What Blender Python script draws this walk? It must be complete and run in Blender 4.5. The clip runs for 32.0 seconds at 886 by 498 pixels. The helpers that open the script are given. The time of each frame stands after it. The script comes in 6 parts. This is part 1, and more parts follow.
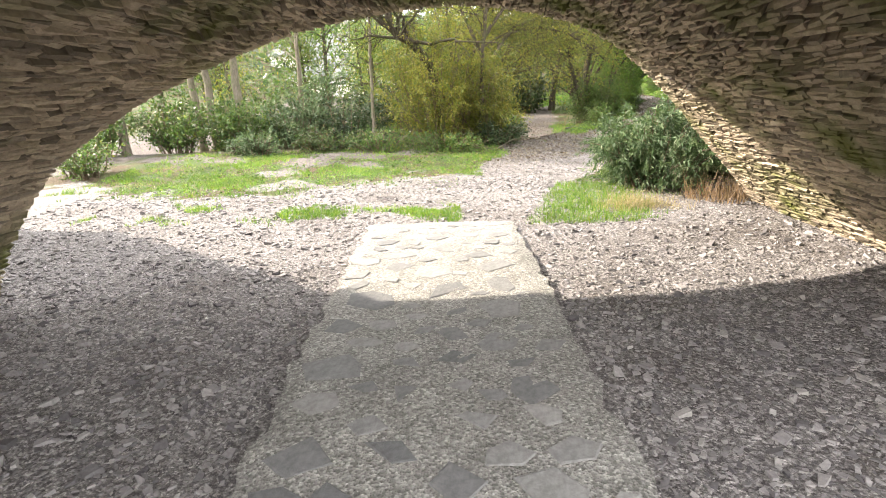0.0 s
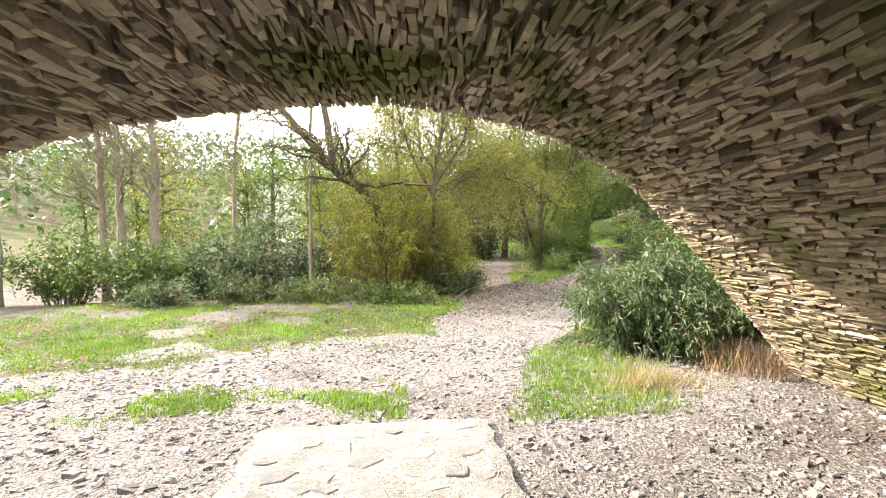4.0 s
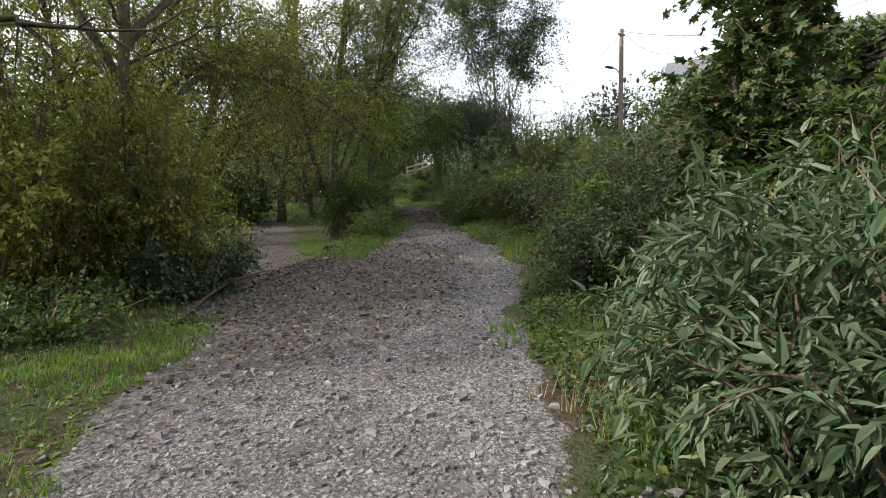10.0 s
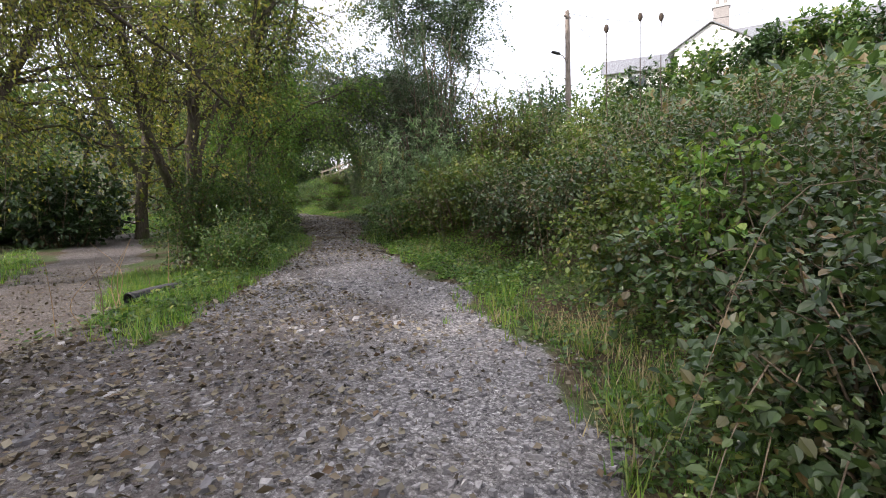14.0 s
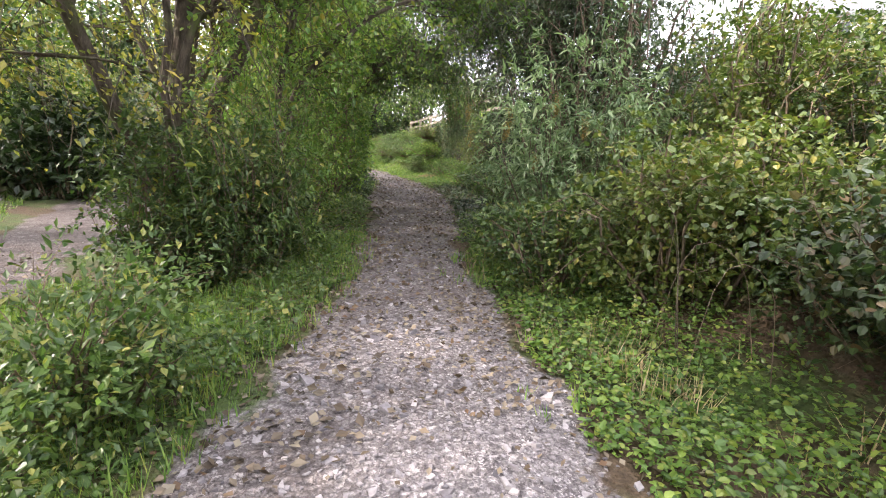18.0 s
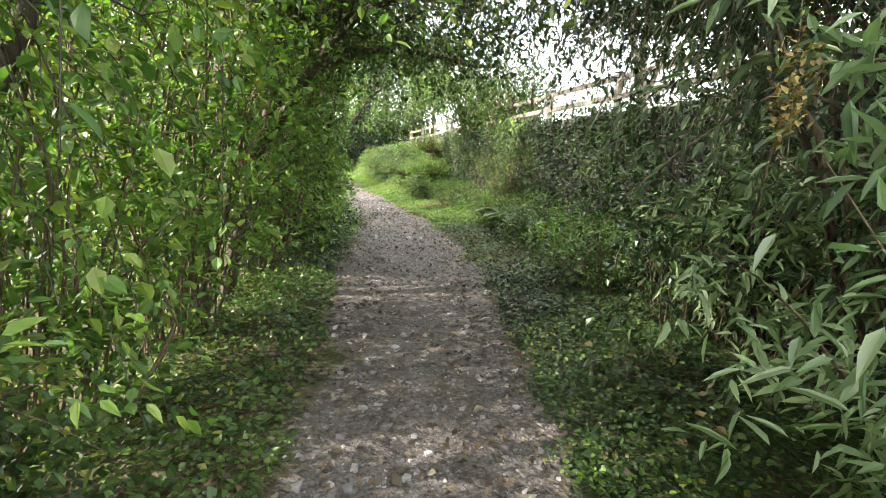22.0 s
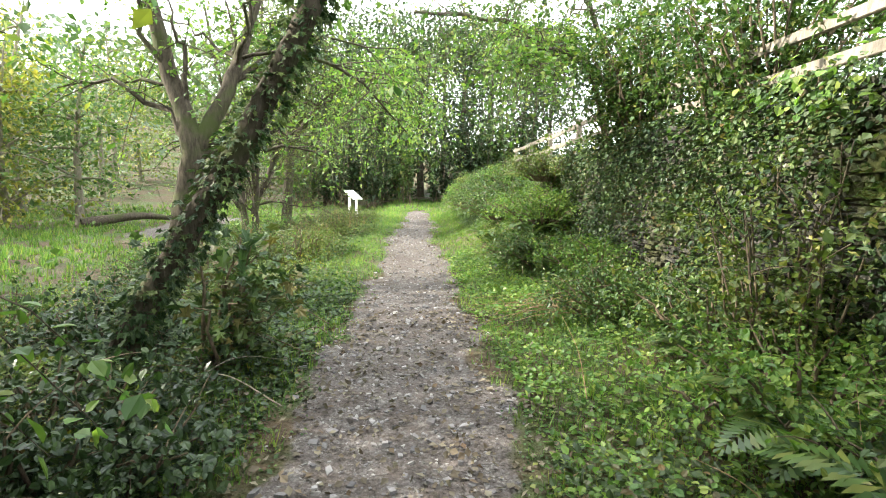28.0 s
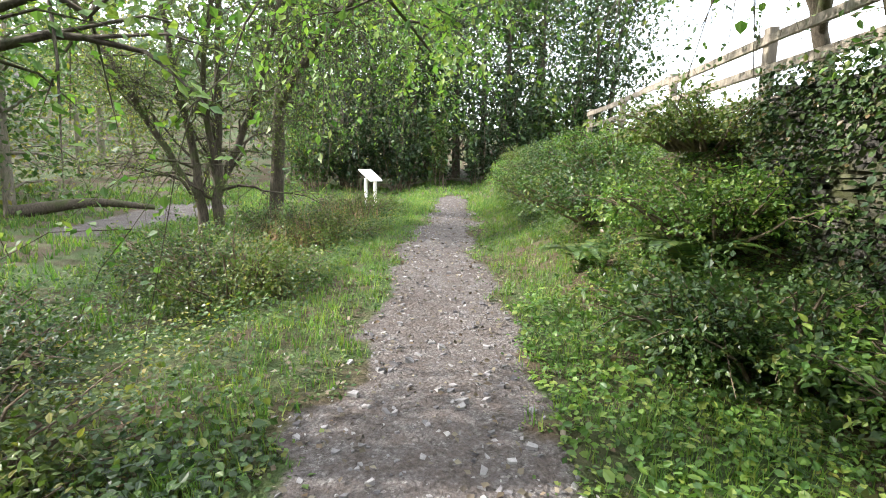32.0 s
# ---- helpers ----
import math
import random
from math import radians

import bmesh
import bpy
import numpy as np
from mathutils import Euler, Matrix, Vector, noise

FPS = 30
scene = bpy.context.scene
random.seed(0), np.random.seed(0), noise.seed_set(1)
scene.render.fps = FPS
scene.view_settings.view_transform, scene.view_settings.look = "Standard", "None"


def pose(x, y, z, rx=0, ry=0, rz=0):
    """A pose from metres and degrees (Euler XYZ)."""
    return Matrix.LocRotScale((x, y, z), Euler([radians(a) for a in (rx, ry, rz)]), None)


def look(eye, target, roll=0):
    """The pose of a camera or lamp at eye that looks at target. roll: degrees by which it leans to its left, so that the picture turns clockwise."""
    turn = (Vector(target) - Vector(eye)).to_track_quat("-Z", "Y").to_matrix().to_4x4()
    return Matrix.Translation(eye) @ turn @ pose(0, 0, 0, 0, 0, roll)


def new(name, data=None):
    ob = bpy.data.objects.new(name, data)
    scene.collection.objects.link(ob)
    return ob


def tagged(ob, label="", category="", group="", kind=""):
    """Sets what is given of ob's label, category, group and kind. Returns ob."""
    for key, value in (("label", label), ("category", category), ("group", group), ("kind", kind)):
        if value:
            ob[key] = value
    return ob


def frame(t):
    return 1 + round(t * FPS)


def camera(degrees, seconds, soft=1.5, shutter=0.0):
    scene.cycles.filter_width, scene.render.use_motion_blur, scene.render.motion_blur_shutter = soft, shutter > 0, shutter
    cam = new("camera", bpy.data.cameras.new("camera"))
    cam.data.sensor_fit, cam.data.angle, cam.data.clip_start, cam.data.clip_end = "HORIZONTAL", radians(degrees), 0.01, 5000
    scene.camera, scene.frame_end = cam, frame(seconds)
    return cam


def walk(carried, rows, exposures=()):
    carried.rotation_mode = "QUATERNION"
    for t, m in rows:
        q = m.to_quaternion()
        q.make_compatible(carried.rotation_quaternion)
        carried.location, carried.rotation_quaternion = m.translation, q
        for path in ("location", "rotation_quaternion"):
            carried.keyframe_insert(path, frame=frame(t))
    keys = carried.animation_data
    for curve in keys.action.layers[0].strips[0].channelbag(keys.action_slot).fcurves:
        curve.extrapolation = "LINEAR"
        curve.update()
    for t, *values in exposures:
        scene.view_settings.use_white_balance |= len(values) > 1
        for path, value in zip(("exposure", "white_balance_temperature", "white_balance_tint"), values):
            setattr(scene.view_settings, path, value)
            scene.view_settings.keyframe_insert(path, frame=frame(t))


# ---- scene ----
cam = camera(83.7, 32.0, soft=1.0)
PATH = [
    (0, (0.233, 0.234, 1.616), (0.26, 2.139, 1.008), -1.6),
    (0.5, (0.244, 0.177, 1.69), (0.304, 2.135, 1.289), -1.6),
    (1, (0.219, 0.184, 1.721), (0.308, 2.166, 1.468), -1.6),
    (1.5, (0.201, 0.301, 1.698), (0.292, 2.294, 1.554), -1.6),
    (2, (0.226, 0.576, 1.658), (0.315, 2.572, 1.56), -1.4),
    (2.5, (0.263, 0.955, 1.608), (0.373, 2.952, 1.553), -1.2),
    (3, (0.275, 1.364, 1.592), (0.411, 3.359, 1.556), -1.1),
    (3.5, (0.343, 1.828, 1.555), (0.52, 3.82, 1.519), -1.0),
    (5.5, (0.611, 3.726, 1.479), (0.993, 5.687, 1.38), -0.9),
    (6, (0.698, 4.242, 1.44), (1.112, 6.195, 1.319), -1.1),
    (6.5, (0.748, 4.802, 1.414), (1.237, 6.736, 1.283), -1.1),
    (7, (0.811, 5.31, 1.392), (1.364, 7.227, 1.26), -1.3),
    (7.5, (0.903, 5.846, 1.349), (1.549, 7.732, 1.196), -1.4),
    (8, (0.96, 6.326, 1.33), (1.685, 8.182, 1.168), -1.3),
    (8.5, (1.079, 6.854, 1.275), (1.88, 8.678, 1.104), -1.6),
    (9, (1.199, 7.379, 1.253), (2.088, 9.162, 1.066), -1.6),
    (9.5, (1.395, 7.91, 1.197), (2.369, 9.646, 1.005), -1.7),
    (10, (1.624, 8.424, 1.169), (2.689, 10.105, 0.964), -1.7),
    (10.5, (1.881, 8.926, 1.14), (3.025, 10.553, 0.928), -1.7),
    (11, (2.214, 9.386, 1.101), (3.424, 10.966, 0.904), -1.9),
    (11.5, (2.505, 9.878, 1.075), (3.776, 11.412, 0.893), -2.0),
    (12, (2.769, 10.335, 1.044), (4.081, 11.834, 0.872), -1.8),
    (12.5, (3.09, 10.844, 1.045), (4.43, 12.317, 0.856), -1.9),
    (13, (3.43, 11.319, 1.03), (4.764, 12.798, 0.842), -2.0),
    (13.5, (3.814, 11.773, 1.049), (5.141, 13.258, 0.873), -2.0),
    (14, (4.124, 12.184, 1.066), (5.436, 13.683, 0.89), -2.1),
    (14.5, (4.441, 12.621, 1.08), (5.723, 14.146, 0.9), -2.0),
    (15, (4.724, 13.015, 1.109), (5.962, 14.575, 0.927), -2.0),
    (15.5, (4.997, 13.45, 1.141), (6.173, 15.058, 0.956), -1.4),
    (17.5, (6.198, 15.802, 1.467), (7.297, 17.441, 1.138), 2.9),
    (18, (6.526, 16.334, 1.503), (7.565, 18.006, 1.153), 3.0),
    (18.5, (6.868, 16.935, 1.587), (7.862, 18.638, 1.252), 3.1),
    (19, (7.117, 17.501, 1.689), (8.076, 19.223, 1.35), 3.2),
    (19.5, (7.427, 18.075, 1.734), (8.369, 19.803, 1.379), 3.5),
    (20, (7.644, 18.65, 1.784), (8.579, 20.379, 1.415), 3.7),
    (20.5, (7.934, 19.208, 1.805), (8.855, 20.942, 1.426), 3.7),
    (21, (8.214, 19.734, 1.867), (9.131, 21.47, 1.487), 3.4),
    (21.5, (8.483, 20.286, 1.892), (9.446, 22.003, 1.54), 3.6),
    (22, (8.801, 20.82, 1.89), (9.848, 22.495, 1.574), 3.4),
    (22.5, (9.139, 21.415, 1.93), (10.273, 23.038, 1.649), 3.2),
    (23, (9.541, 21.963, 1.899), (10.72, 23.554, 1.627), 2.8),
    (23.5, (9.933, 22.524, 1.926), (11.103, 24.124, 1.664), 2.7),
    (24, (10.285, 23.029, 1.946), (11.402, 24.67, 1.699), 3.0),
    (24.5, (10.679, 23.589, 1.999), (11.732, 25.274, 1.767), 3.0),
    (25, (11.044, 24.145, 2.04), (12.023, 25.874, 1.815), 2.9),
    (25.5, (11.474, 24.735, 2.05), (12.38, 26.502, 1.819), 2.9),
    (26, (11.804, 25.298, 2.085), (12.637, 27.1, 1.847), 2.9),
    (26.5, (12.139, 25.847, 2.112), (12.908, 27.678, 1.883), 3.0),
    (28.5, (13.008, 28.037, 2.26), (13.606, 29.931, 2.021), 1.4),
    (29, (13.231, 28.582, 2.253), (13.814, 30.483, 2.034), 1.5),
    (29.5, (13.43, 29.203, 2.256), (14.0, 31.11, 2.057), 1.5),
    (30, (13.58, 29.769, 2.278), (14.125, 31.681, 2.064), 1.4),
    (30.5, (13.739, 30.394, 2.282), (14.276, 32.306, 2.048), 1.6),
    (31, (13.822, 30.967, 2.269), (14.351, 32.88, 2.025), 1.7),
    (31.5, (13.962, 31.567, 2.255), (14.488, 33.476, 1.974), 1.6),
    (32, (14.099, 32.137, 2.208), (14.589, 34.049, 1.884), 1.7),
]
walk(cam, [(t, look(eye, target, roll)) for t, eye, target, roll in PATH],
     exposures=((0, 2.4, 7000, 12), (1.5, 2.5, 7100, 12), (3.5, 2.5, 7300, 13), (6, 1.35, 7200, 13), (7, 0.78, 6900, 10), (9, 0.5, 6500, 10), (13, 1.32, 6300, 17), (15.5, 1.15, 6300, 17), (18, 2.25, 6500, 23), (19, 2.6, 6500, 24), (20, 2.8, 6500, 24), (21, 2.95, 6500, 20), (22, 2.75, 6600, 9), (23, 2.45, 6700, 3), (24.5, 2.75, 6700, -2), (26, 2.62, 6700, -3), (29, 2.35, 6400, 10), (32, 2.0, 6200, 11)))

# ---------------------------------------------------------------- light
SUN_AZ, SUN_EL = -74.0, 31.0        # degrees from +y towards +x, degrees above the horizon
world = bpy.data.worlds.new("world")
scene.world = world
world.use_nodes = True
wn = world.node_tree
wn.nodes.clear()
sky = wn.nodes.new("ShaderNodeTexSky")
sky.sky_type = 'NISHITA'
sky.sun_disc = False
sky.sun_elevation = radians(SUN_EL)
sky.sun_rotation = radians(SUN_AZ)
sky.air_density, sky.dust_density, sky.ozone_density = 1.0, 2.0, 1.0
bg = wn.nodes.new("ShaderNodeBackground")
bg.inputs["Strength"].default_value = 0.15
wo = wn.nodes.new("ShaderNodeOutputWorld")
# thin high cloud over the blue
sky_tc = wn.nodes.new("ShaderNodeTexCoord")
sky_map = wn.nodes.new("ShaderNodeMapping")
sky_map.inputs["Scale"].default_value = (1.0, 1.0, 2.6)
sky_noise = wn.nodes.new("ShaderNodeTexNoise")
sky_noise.inputs["Scale"].default_value, sky_noise.inputs["Detail"].default_value = 2.2, 6.0
sky_ramp = wn.nodes.new("ShaderNodeMapRange")
sky_ramp.inputs[1].default_value, sky_ramp.inputs[2].default_value = 0.3, 0.62
sky_ramp.inputs[3].default_value, sky_ramp.inputs[4].default_value = 0.45, 0.95
sky_mix = wn.nodes.new("ShaderNodeMix")
sky_mix.data_type = 'RGBA'
sky_mix.inputs[7].default_value = (8.0, 8.1, 8.2, 1)
wn.links.new(sky_tc.outputs["Generated"], sky_map.inputs[0])
wn.links.new(sky_map.outputs[0], sky_noise.inputs["Vector"])
wn.links.new(sky_noise.outputs["Fac"], sky_ramp.inputs[0])
wn.links.new(sky_ramp.outputs[0], sky_mix.inputs[0])
wn.links.new(sky.outputs[0], sky_mix.inputs[6])
wn.links.new(sky_mix.outputs[2], bg.inputs[0])
wn.links.new(bg.outputs[0], wo.inputs[0])
sun_data = bpy.data.lights.new("sun", 'SUN')
sun_data.energy, sun_data.angle, sun_data.color = 3.2, radians(0.8), (1.0, 0.93, 0.82)
sun = new("sun", sun_data)
sun_way = Vector((math.sin(radians(SUN_AZ)) * math.cos(radians(SUN_EL)), math.cos(radians(SUN_AZ)) * math.cos(radians(SUN_EL)), math.sin(radians(SUN_EL))))
sun.matrix_world = look(sun_way * 60, (0, 0, 0))

# ---------------------------------------------------------------- materials
def material(name):
    m = bpy.data.materials.new(name)
    m.use_nodes = True
    nt = m.node_tree
    nt.nodes.clear()
    out = nt.nodes.new("ShaderNodeOutputMaterial")
    return m, nt, out


def node(nt, kind, **values):
    n = nt.nodes.new(kind)
    for key, v in values.items():
        n.inputs[key].default_value = v
    return n


def noise_of(nt, scale, detail=4.0, rough=0.6, coord="Object"):
    tc = nt.nodes.new("ShaderNodeTexCoord")
    n = node(nt, "ShaderNodeTexNoise", Scale=scale, Detail=detail, Roughness=rough)
    nt.links.new(tc.outputs[coord], n.inputs["Vector"])
    return n.outputs["Fac"]


def ramp(nt, fac, stops):
    r = nt.nodes.new("ShaderNodeValToRGB")
    els = r.color_ramp.elements
    while len(els) < len(stops):
        els.new(0.5)
    for e, (p, c) in zip(els, stops):
        e.position, e.color = p, (*c, 1)
    nt.links.new(fac, r.inputs[0])
    return r.outputs[0]


def mix(nt, a, b, fac, mode='MIX'):
    n = nt.nodes.new("ShaderNodeMix")
    n.data_type, n.blend_type = 'RGBA', mode
    for sock, v in ((n.inputs[0], fac), (n.inputs[6], a), (n.inputs[7], b)):
        if isinstance(v, (int, float)):
            sock.default_value = v
        elif isinstance(v, tuple):
            sock.default_value = (*v, 1)
        else:
            nt.links.new(v, sock)
    return n.outputs[2]


def bump_of(nt, height, strength, distance):
    b = node(nt, "ShaderNodeBump", Strength=strength, Distance=distance)
    nt.links.new(height, b.inputs["Height"])
    return b.outputs[0]


def surface(nt, out, colour, rough=0.8, normal=None, metallic=0.0, specular=0.5):
    p = node(nt, "ShaderNodeBsdfPrincipled", Metallic=metallic)
    p.inputs["Specular IOR Level"].default_value = specular
    if isinstance(rough, (int, float)):
        p.inputs["Roughness"].default_value = rough
    else:
        nt.links.new(rough, p.inputs["Roughness"])
    if isinstance(colour, tuple):
        p.inputs["Base Color"].default_value = (*colour, 1)
    else:
        nt.links.new(colour, p.inputs["Base Color"])
    if normal is not None:
        nt.links.new(normal, p.inputs["Normal"])
    nt.links.new(p.outputs[0], out.inputs[0])
    return p


def leaf_material(name, colours, rough=0.45, glow=0.4, gloss=0.5):
    """Leaves: each leaf takes its own colour along the ramp; thin blades let some light through."""
    m, nt, out = material(name)
    geo = nt.nodes.new("ShaderNodeNewGeometry")
    stops = [(i / max(1, len(colours) - 1), c) for i, c in enumerate(colours)]
    col = ramp(nt, geo.outputs["Random Per Island"], stops)
    big = noise_of(nt, 0.9, 2.0)
    col = mix(nt, col, ramp(nt, big, [(0.3, (0.5, 0.55, 0.48)), (0.7, (1.3, 1.25, 1.0))]), 0.75, 'MULTIPLY')
    p = node(nt, "ShaderNodeBsdfPrincipled", Roughness=rough)
    p.inputs["Specular IOR Level"].default_value = gloss
    nt.links.new(col, p.inputs["Base Color"])
    tr = nt.nodes.new("ShaderNodeBsdfTranslucent")
    nt.links.new(mix(nt, col, (1.0, 1.25, 0.55), 0.8, 'MULTIPLY'), tr.inputs[0])
    ms = nt.nodes.new("ShaderNodeMixShader")
    ms.inputs[0].default_value = glow
    nt.links.new(p.outputs[0], ms.inputs[1])
    nt.links.new(tr.outputs[0], ms.inputs[2])
    nt.links.new(ms.outputs[0], out.inputs[0])
    return m


def bark_material(name, dark, light, moss=None, scale=9.0):
    m, nt, out = material(name)
    tc = nt.nodes.new("ShaderNodeTexCoord")
    mp = nt.nodes.new("ShaderNodeMapping")
    mp.inputs["Scale"].default_value = (1, 1, 0.25)
    nt.links.new(tc.outputs["Object"], mp.inputs[0])
    n = node(nt, "ShaderNodeTexNoise", Scale=scale * 3, Detail=6.0, Roughness=0.7)
    nt.links.new(mp.outputs[0], n.inputs["Vector"])
    col = ramp(nt, n.outputs["Fac"], [(0.32, dark), (0.68, light)])
    if moss:
        col = mix(nt, col, moss, ramp(nt, noise_of(nt, 2.2), [(0.5, (0, 0, 0)), (0.68, (1, 1, 1))]))
    surface(nt, out, col, 0.9, bump_of(nt, n.outputs["Fac"], 0.7, 0.03), specular=0.2)
    return m


def stone_material(name, stops, rough=0.85, island=True, moss=0.0, scale=7.0, bump=0.5):
    """Split slate and rubble: a tone of its own for each stone, grain, stains and moss."""
    m, nt, out = material(name)
    if island:
        geo = nt.nodes.new("ShaderNodeNewGeometry")
        info = nt.nodes.new("ShaderNodeObjectInfo")
        add = nt.nodes.new("ShaderNodeMath")
        add.operation = 'ADD'
        nt.links.new(geo.outputs["Random Per Island"], add.inputs[0])
        nt.links.new(info.outputs["Random"], add.inputs[1])
        fr = nt.nodes.new("ShaderNodeMath")
        fr.operation = 'FRACT'
        nt.links.new(add.outputs[0], fr.inputs[0])
        fac = fr.outputs[0]
    else:
        fac = noise_of(nt, 1.3)
    col = ramp(nt, fac, stops)
    fine = noise_of(nt, scale * 4, 6.0, 0.7)
    col = mix(nt, col, ramp(nt, fine, [(0.3, (0.55, 0.55, 0.55)), (0.75, (1.2, 1.2, 1.2))]), 0.8, 'MULTIPLY')
    if moss > 0:
        mf = ramp(nt, noise_of(nt, 0.9, 5.0, 0.65), [(0.62 - moss * 0.25, (0, 0, 0)), (0.78 - moss * 0.2, (1, 1, 1))])
        col = mix(nt, col, (0.10, 0.11, 0.025), mf)
    surface(nt, out, col, rough, bump_of(nt, fine, bump, 0.02), specular=0.3)
    return m


M_VAULT = stone_material("vault_slate", [(0.0, (0.12, 0.097, 0.072)), (0.3, (0.32, 0.262, 0.195)), (0.6, (0.43, 0.35, 0.26)), (0.85, (0.50, 0.415, 0.305)), (1.0, (0.22, 0.185, 0.15))], moss=0.6, bump=0.8)
M_MORTAR = stone_material("vault_mortar", [(0.0, (0.09, 0.072, 0.052)), (1.0, (0.23, 0.185, 0.135))], island=False, moss=0.25)
M_WALL = stone_material("wall_slate", [(0.0, (0.035, 0.032, 0.028)), (0.5, (0.085, 0.078, 0.068)), (0.9, (0.15, 0.138, 0.115)), (1.0, (0.22, 0.20, 0.165))], moss=0.4, bump=0.8)
M_SLAB = stone_material("slab_stone", [(0.0, (0.16, 0.16, 0.163)), (0.5, (0.23, 0.228, 0.226)), (1.0, (0.33, 0.32, 0.31))], moss=0.0, bump=0.5)
def mortar_material():
    """Coarse pale mortar with sand and pebbles in it."""
    m, nt, out = material("causeway_mortar")
    tc = nt.nodes.new("ShaderNodeTexCoord")
    v = node(nt, "ShaderNodeTexVoronoi", Scale=75.0)
    nt.links.new(tc.outputs["Object"], v.inputs["Vector"])
    sep = nt.nodes.new("ShaderNodeSeparateColor")
    nt.links.new(v.outputs["Color"], sep.inputs[0])
    col = ramp(nt, sep.outputs[0], [(0.0, (0.15, 0.145, 0.138)), (0.5, (0.27, 0.262, 0.25)), (0.85, (0.36, 0.35, 0.332)), (1.0, (0.5, 0.485, 0.46))])
    col = mix(nt, col, ramp(nt, noise_of(nt, 3.0, 5.0), [(0.3, (0.7, 0.7, 0.68)), (0.7, (1.1, 1.1, 1.08))]), 0.9, 'MULTIPLY')
    surface(nt, out, col, 0.9, bump_of(nt, v.outputs["Distance"], 0.8, 0.012), specular=0.2)
    return m


M_CONCRETE = mortar_material()
M_GRAVEL = stone_material("slate_gravel", [(0.0, (0.10, 0.094, 0.098)), (0.4, (0.22, 0.206, 0.208)), (0.8, (0.31, 0.293, 0.288)), (1.0, (0.37, 0.35, 0.335))], scale=10, bump=0.3)
M_BARK = bark_material("dark_bark", (0.035, 0.028, 0.02), (0.12, 0.10, 0.075), (0.07, 0.085, 0.03))
M_BARK_GREY = bark_material("grey_bark", (0.10, 0.085, 0.065), (0.27, 0.235, 0.19), (0.13, 0.14, 0.07))
M_TWIG = bark_material("twig_bark", (0.08, 0.06, 0.04), (0.22, 0.17, 0.12))
M_DRY = bark_material("dry_stem", (0.20, 0.13, 0.07), (0.42, 0.30, 0.18))
M_TIMBER = bark_material("weathered_timber", (0.14, 0.12, 0.095), (0.32, 0.28, 0.225), scale=5.0)
M_POLE = bark_material("pole_timber", (0.11, 0.09, 0.075), (0.24, 0.20, 0.17), scale=5.0)

L_WILLOW = leaf_material("willow_leaf", [(0.108, 0.144, 0.031), (0.180, 0.204, 0.043), (0.252, 0.240, 0.050), (0.336, 0.264, 0.062)], 0.5, 0.4)
L_GREEN = leaf_material("mid_green_leaf", [(0.025, 0.06, 0.02), (0.075, 0.135, 0.034), (0.04, 0.085, 0.026), (0.13, 0.20, 0.05), (0.06, 0.12, 0.035), (0.23, 0.235, 0.06)], 0.42, 0.36)
L_OLIVE = leaf_material("olive_leaf", [(0.05, 0.09, 0.022), (0.10, 0.15, 0.035), (0.15, 0.19, 0.042), (0.08, 0.12, 0.03), (0.25, 0.23, 0.055)], 0.45, 0.36)
L_DARK = leaf_material("dark_green_leaf", [(0.016, 0.038, 0.014), (0.03, 0.06, 0.02), (0.05, 0.085, 0.028)], 0.4, 0.25)
L_BUDDLEIA = leaf_material("grey_green_leaf", [(0.052, 0.096, 0.046), (0.096, 0.152, 0.080), (0.064, 0.112, 0.056), (0.144, 0.200, 0.112), (0.240, 0.280, 0.200)], 0.55, 0.25)
# buddleia leaf with pale undersides, brightened further to stand in for sunlight
L_PALE = leaf_material("pale_underside_lit_leaf", [(0.13, 0.21, 0.11), (0.26, 0.35, 0.20), (0.17, 0.26, 0.14), (0.45, 0.52, 0.38)], 0.55, 0.35)
L_BRAMBLE = leaf_material("bramble_leaf", [(0.018, 0.040, 0.016), (0.052, 0.088, 0.028), (0.030, 0.056, 0.021), (0.095, 0.140, 0.040), (0.035, 0.065, 0.024), (0.16, 0.105, 0.05)], 0.42, 0.32)
L_LIME = leaf_material("sunny_green_leaf", [(0.07, 0.15, 0.04), (0.12, 0.22, 0.05), (0.17, 0.27, 0.06), (0.26, 0.31, 0.075)], 0.45, 0.42)
L_SYCAMORE = leaf_material("sycamore_leaf", [(0.03, 0.065, 0.025), (0.06, 0.11, 0.035), (0.10, 0.15, 0.04), (0.14, 0.11, 0.04)], 0.45, 0.25)
L_IVY = leaf_material("ivy_leaf", [(0.016, 0.04, 0.015), (0.035, 0.07, 0.024), (0.06, 0.10, 0.035), (0.10, 0.13, 0.045)], 0.5, 0.12, 0.3)
L_GRASS = leaf_material("grass_blade", [(0.07, 0.16, 0.031), (0.11, 0.22, 0.042), (0.17, 0.27, 0.051), (0.27, 0.28, 0.076)], 0.5, 0.4)
L_STRAW = leaf_material("dry_grass", [(0.27, 0.21, 0.13), (0.40, 0.33, 0.22), (0.32, 0.24, 0.15)], 0.7, 0.25)
L_REED = leaf_material("dry_reed", [(0.30, 0.17, 0.12), (0.40, 0.27, 0.18), (0.22, 0.13, 0.09)], 0.7, 0.2)
L_FALLEN = leaf_material("fallen_leaf", [(0.038, 0.027, 0.018), (0.075, 0.053, 0.034), (0.112, 0.086, 0.064), (0.150, 0.124, 0.098), (0.225, 0.195, 0.158), (0.098, 0.053, 0.026)], 0.7, 0.1)
L_POPLAR = leaf_material("poplar_leaf", [(0.045, 0.075, 0.045), (0.07, 0.11, 0.06), (0.13, 0.17, 0.10)], 0.35, 0.3)
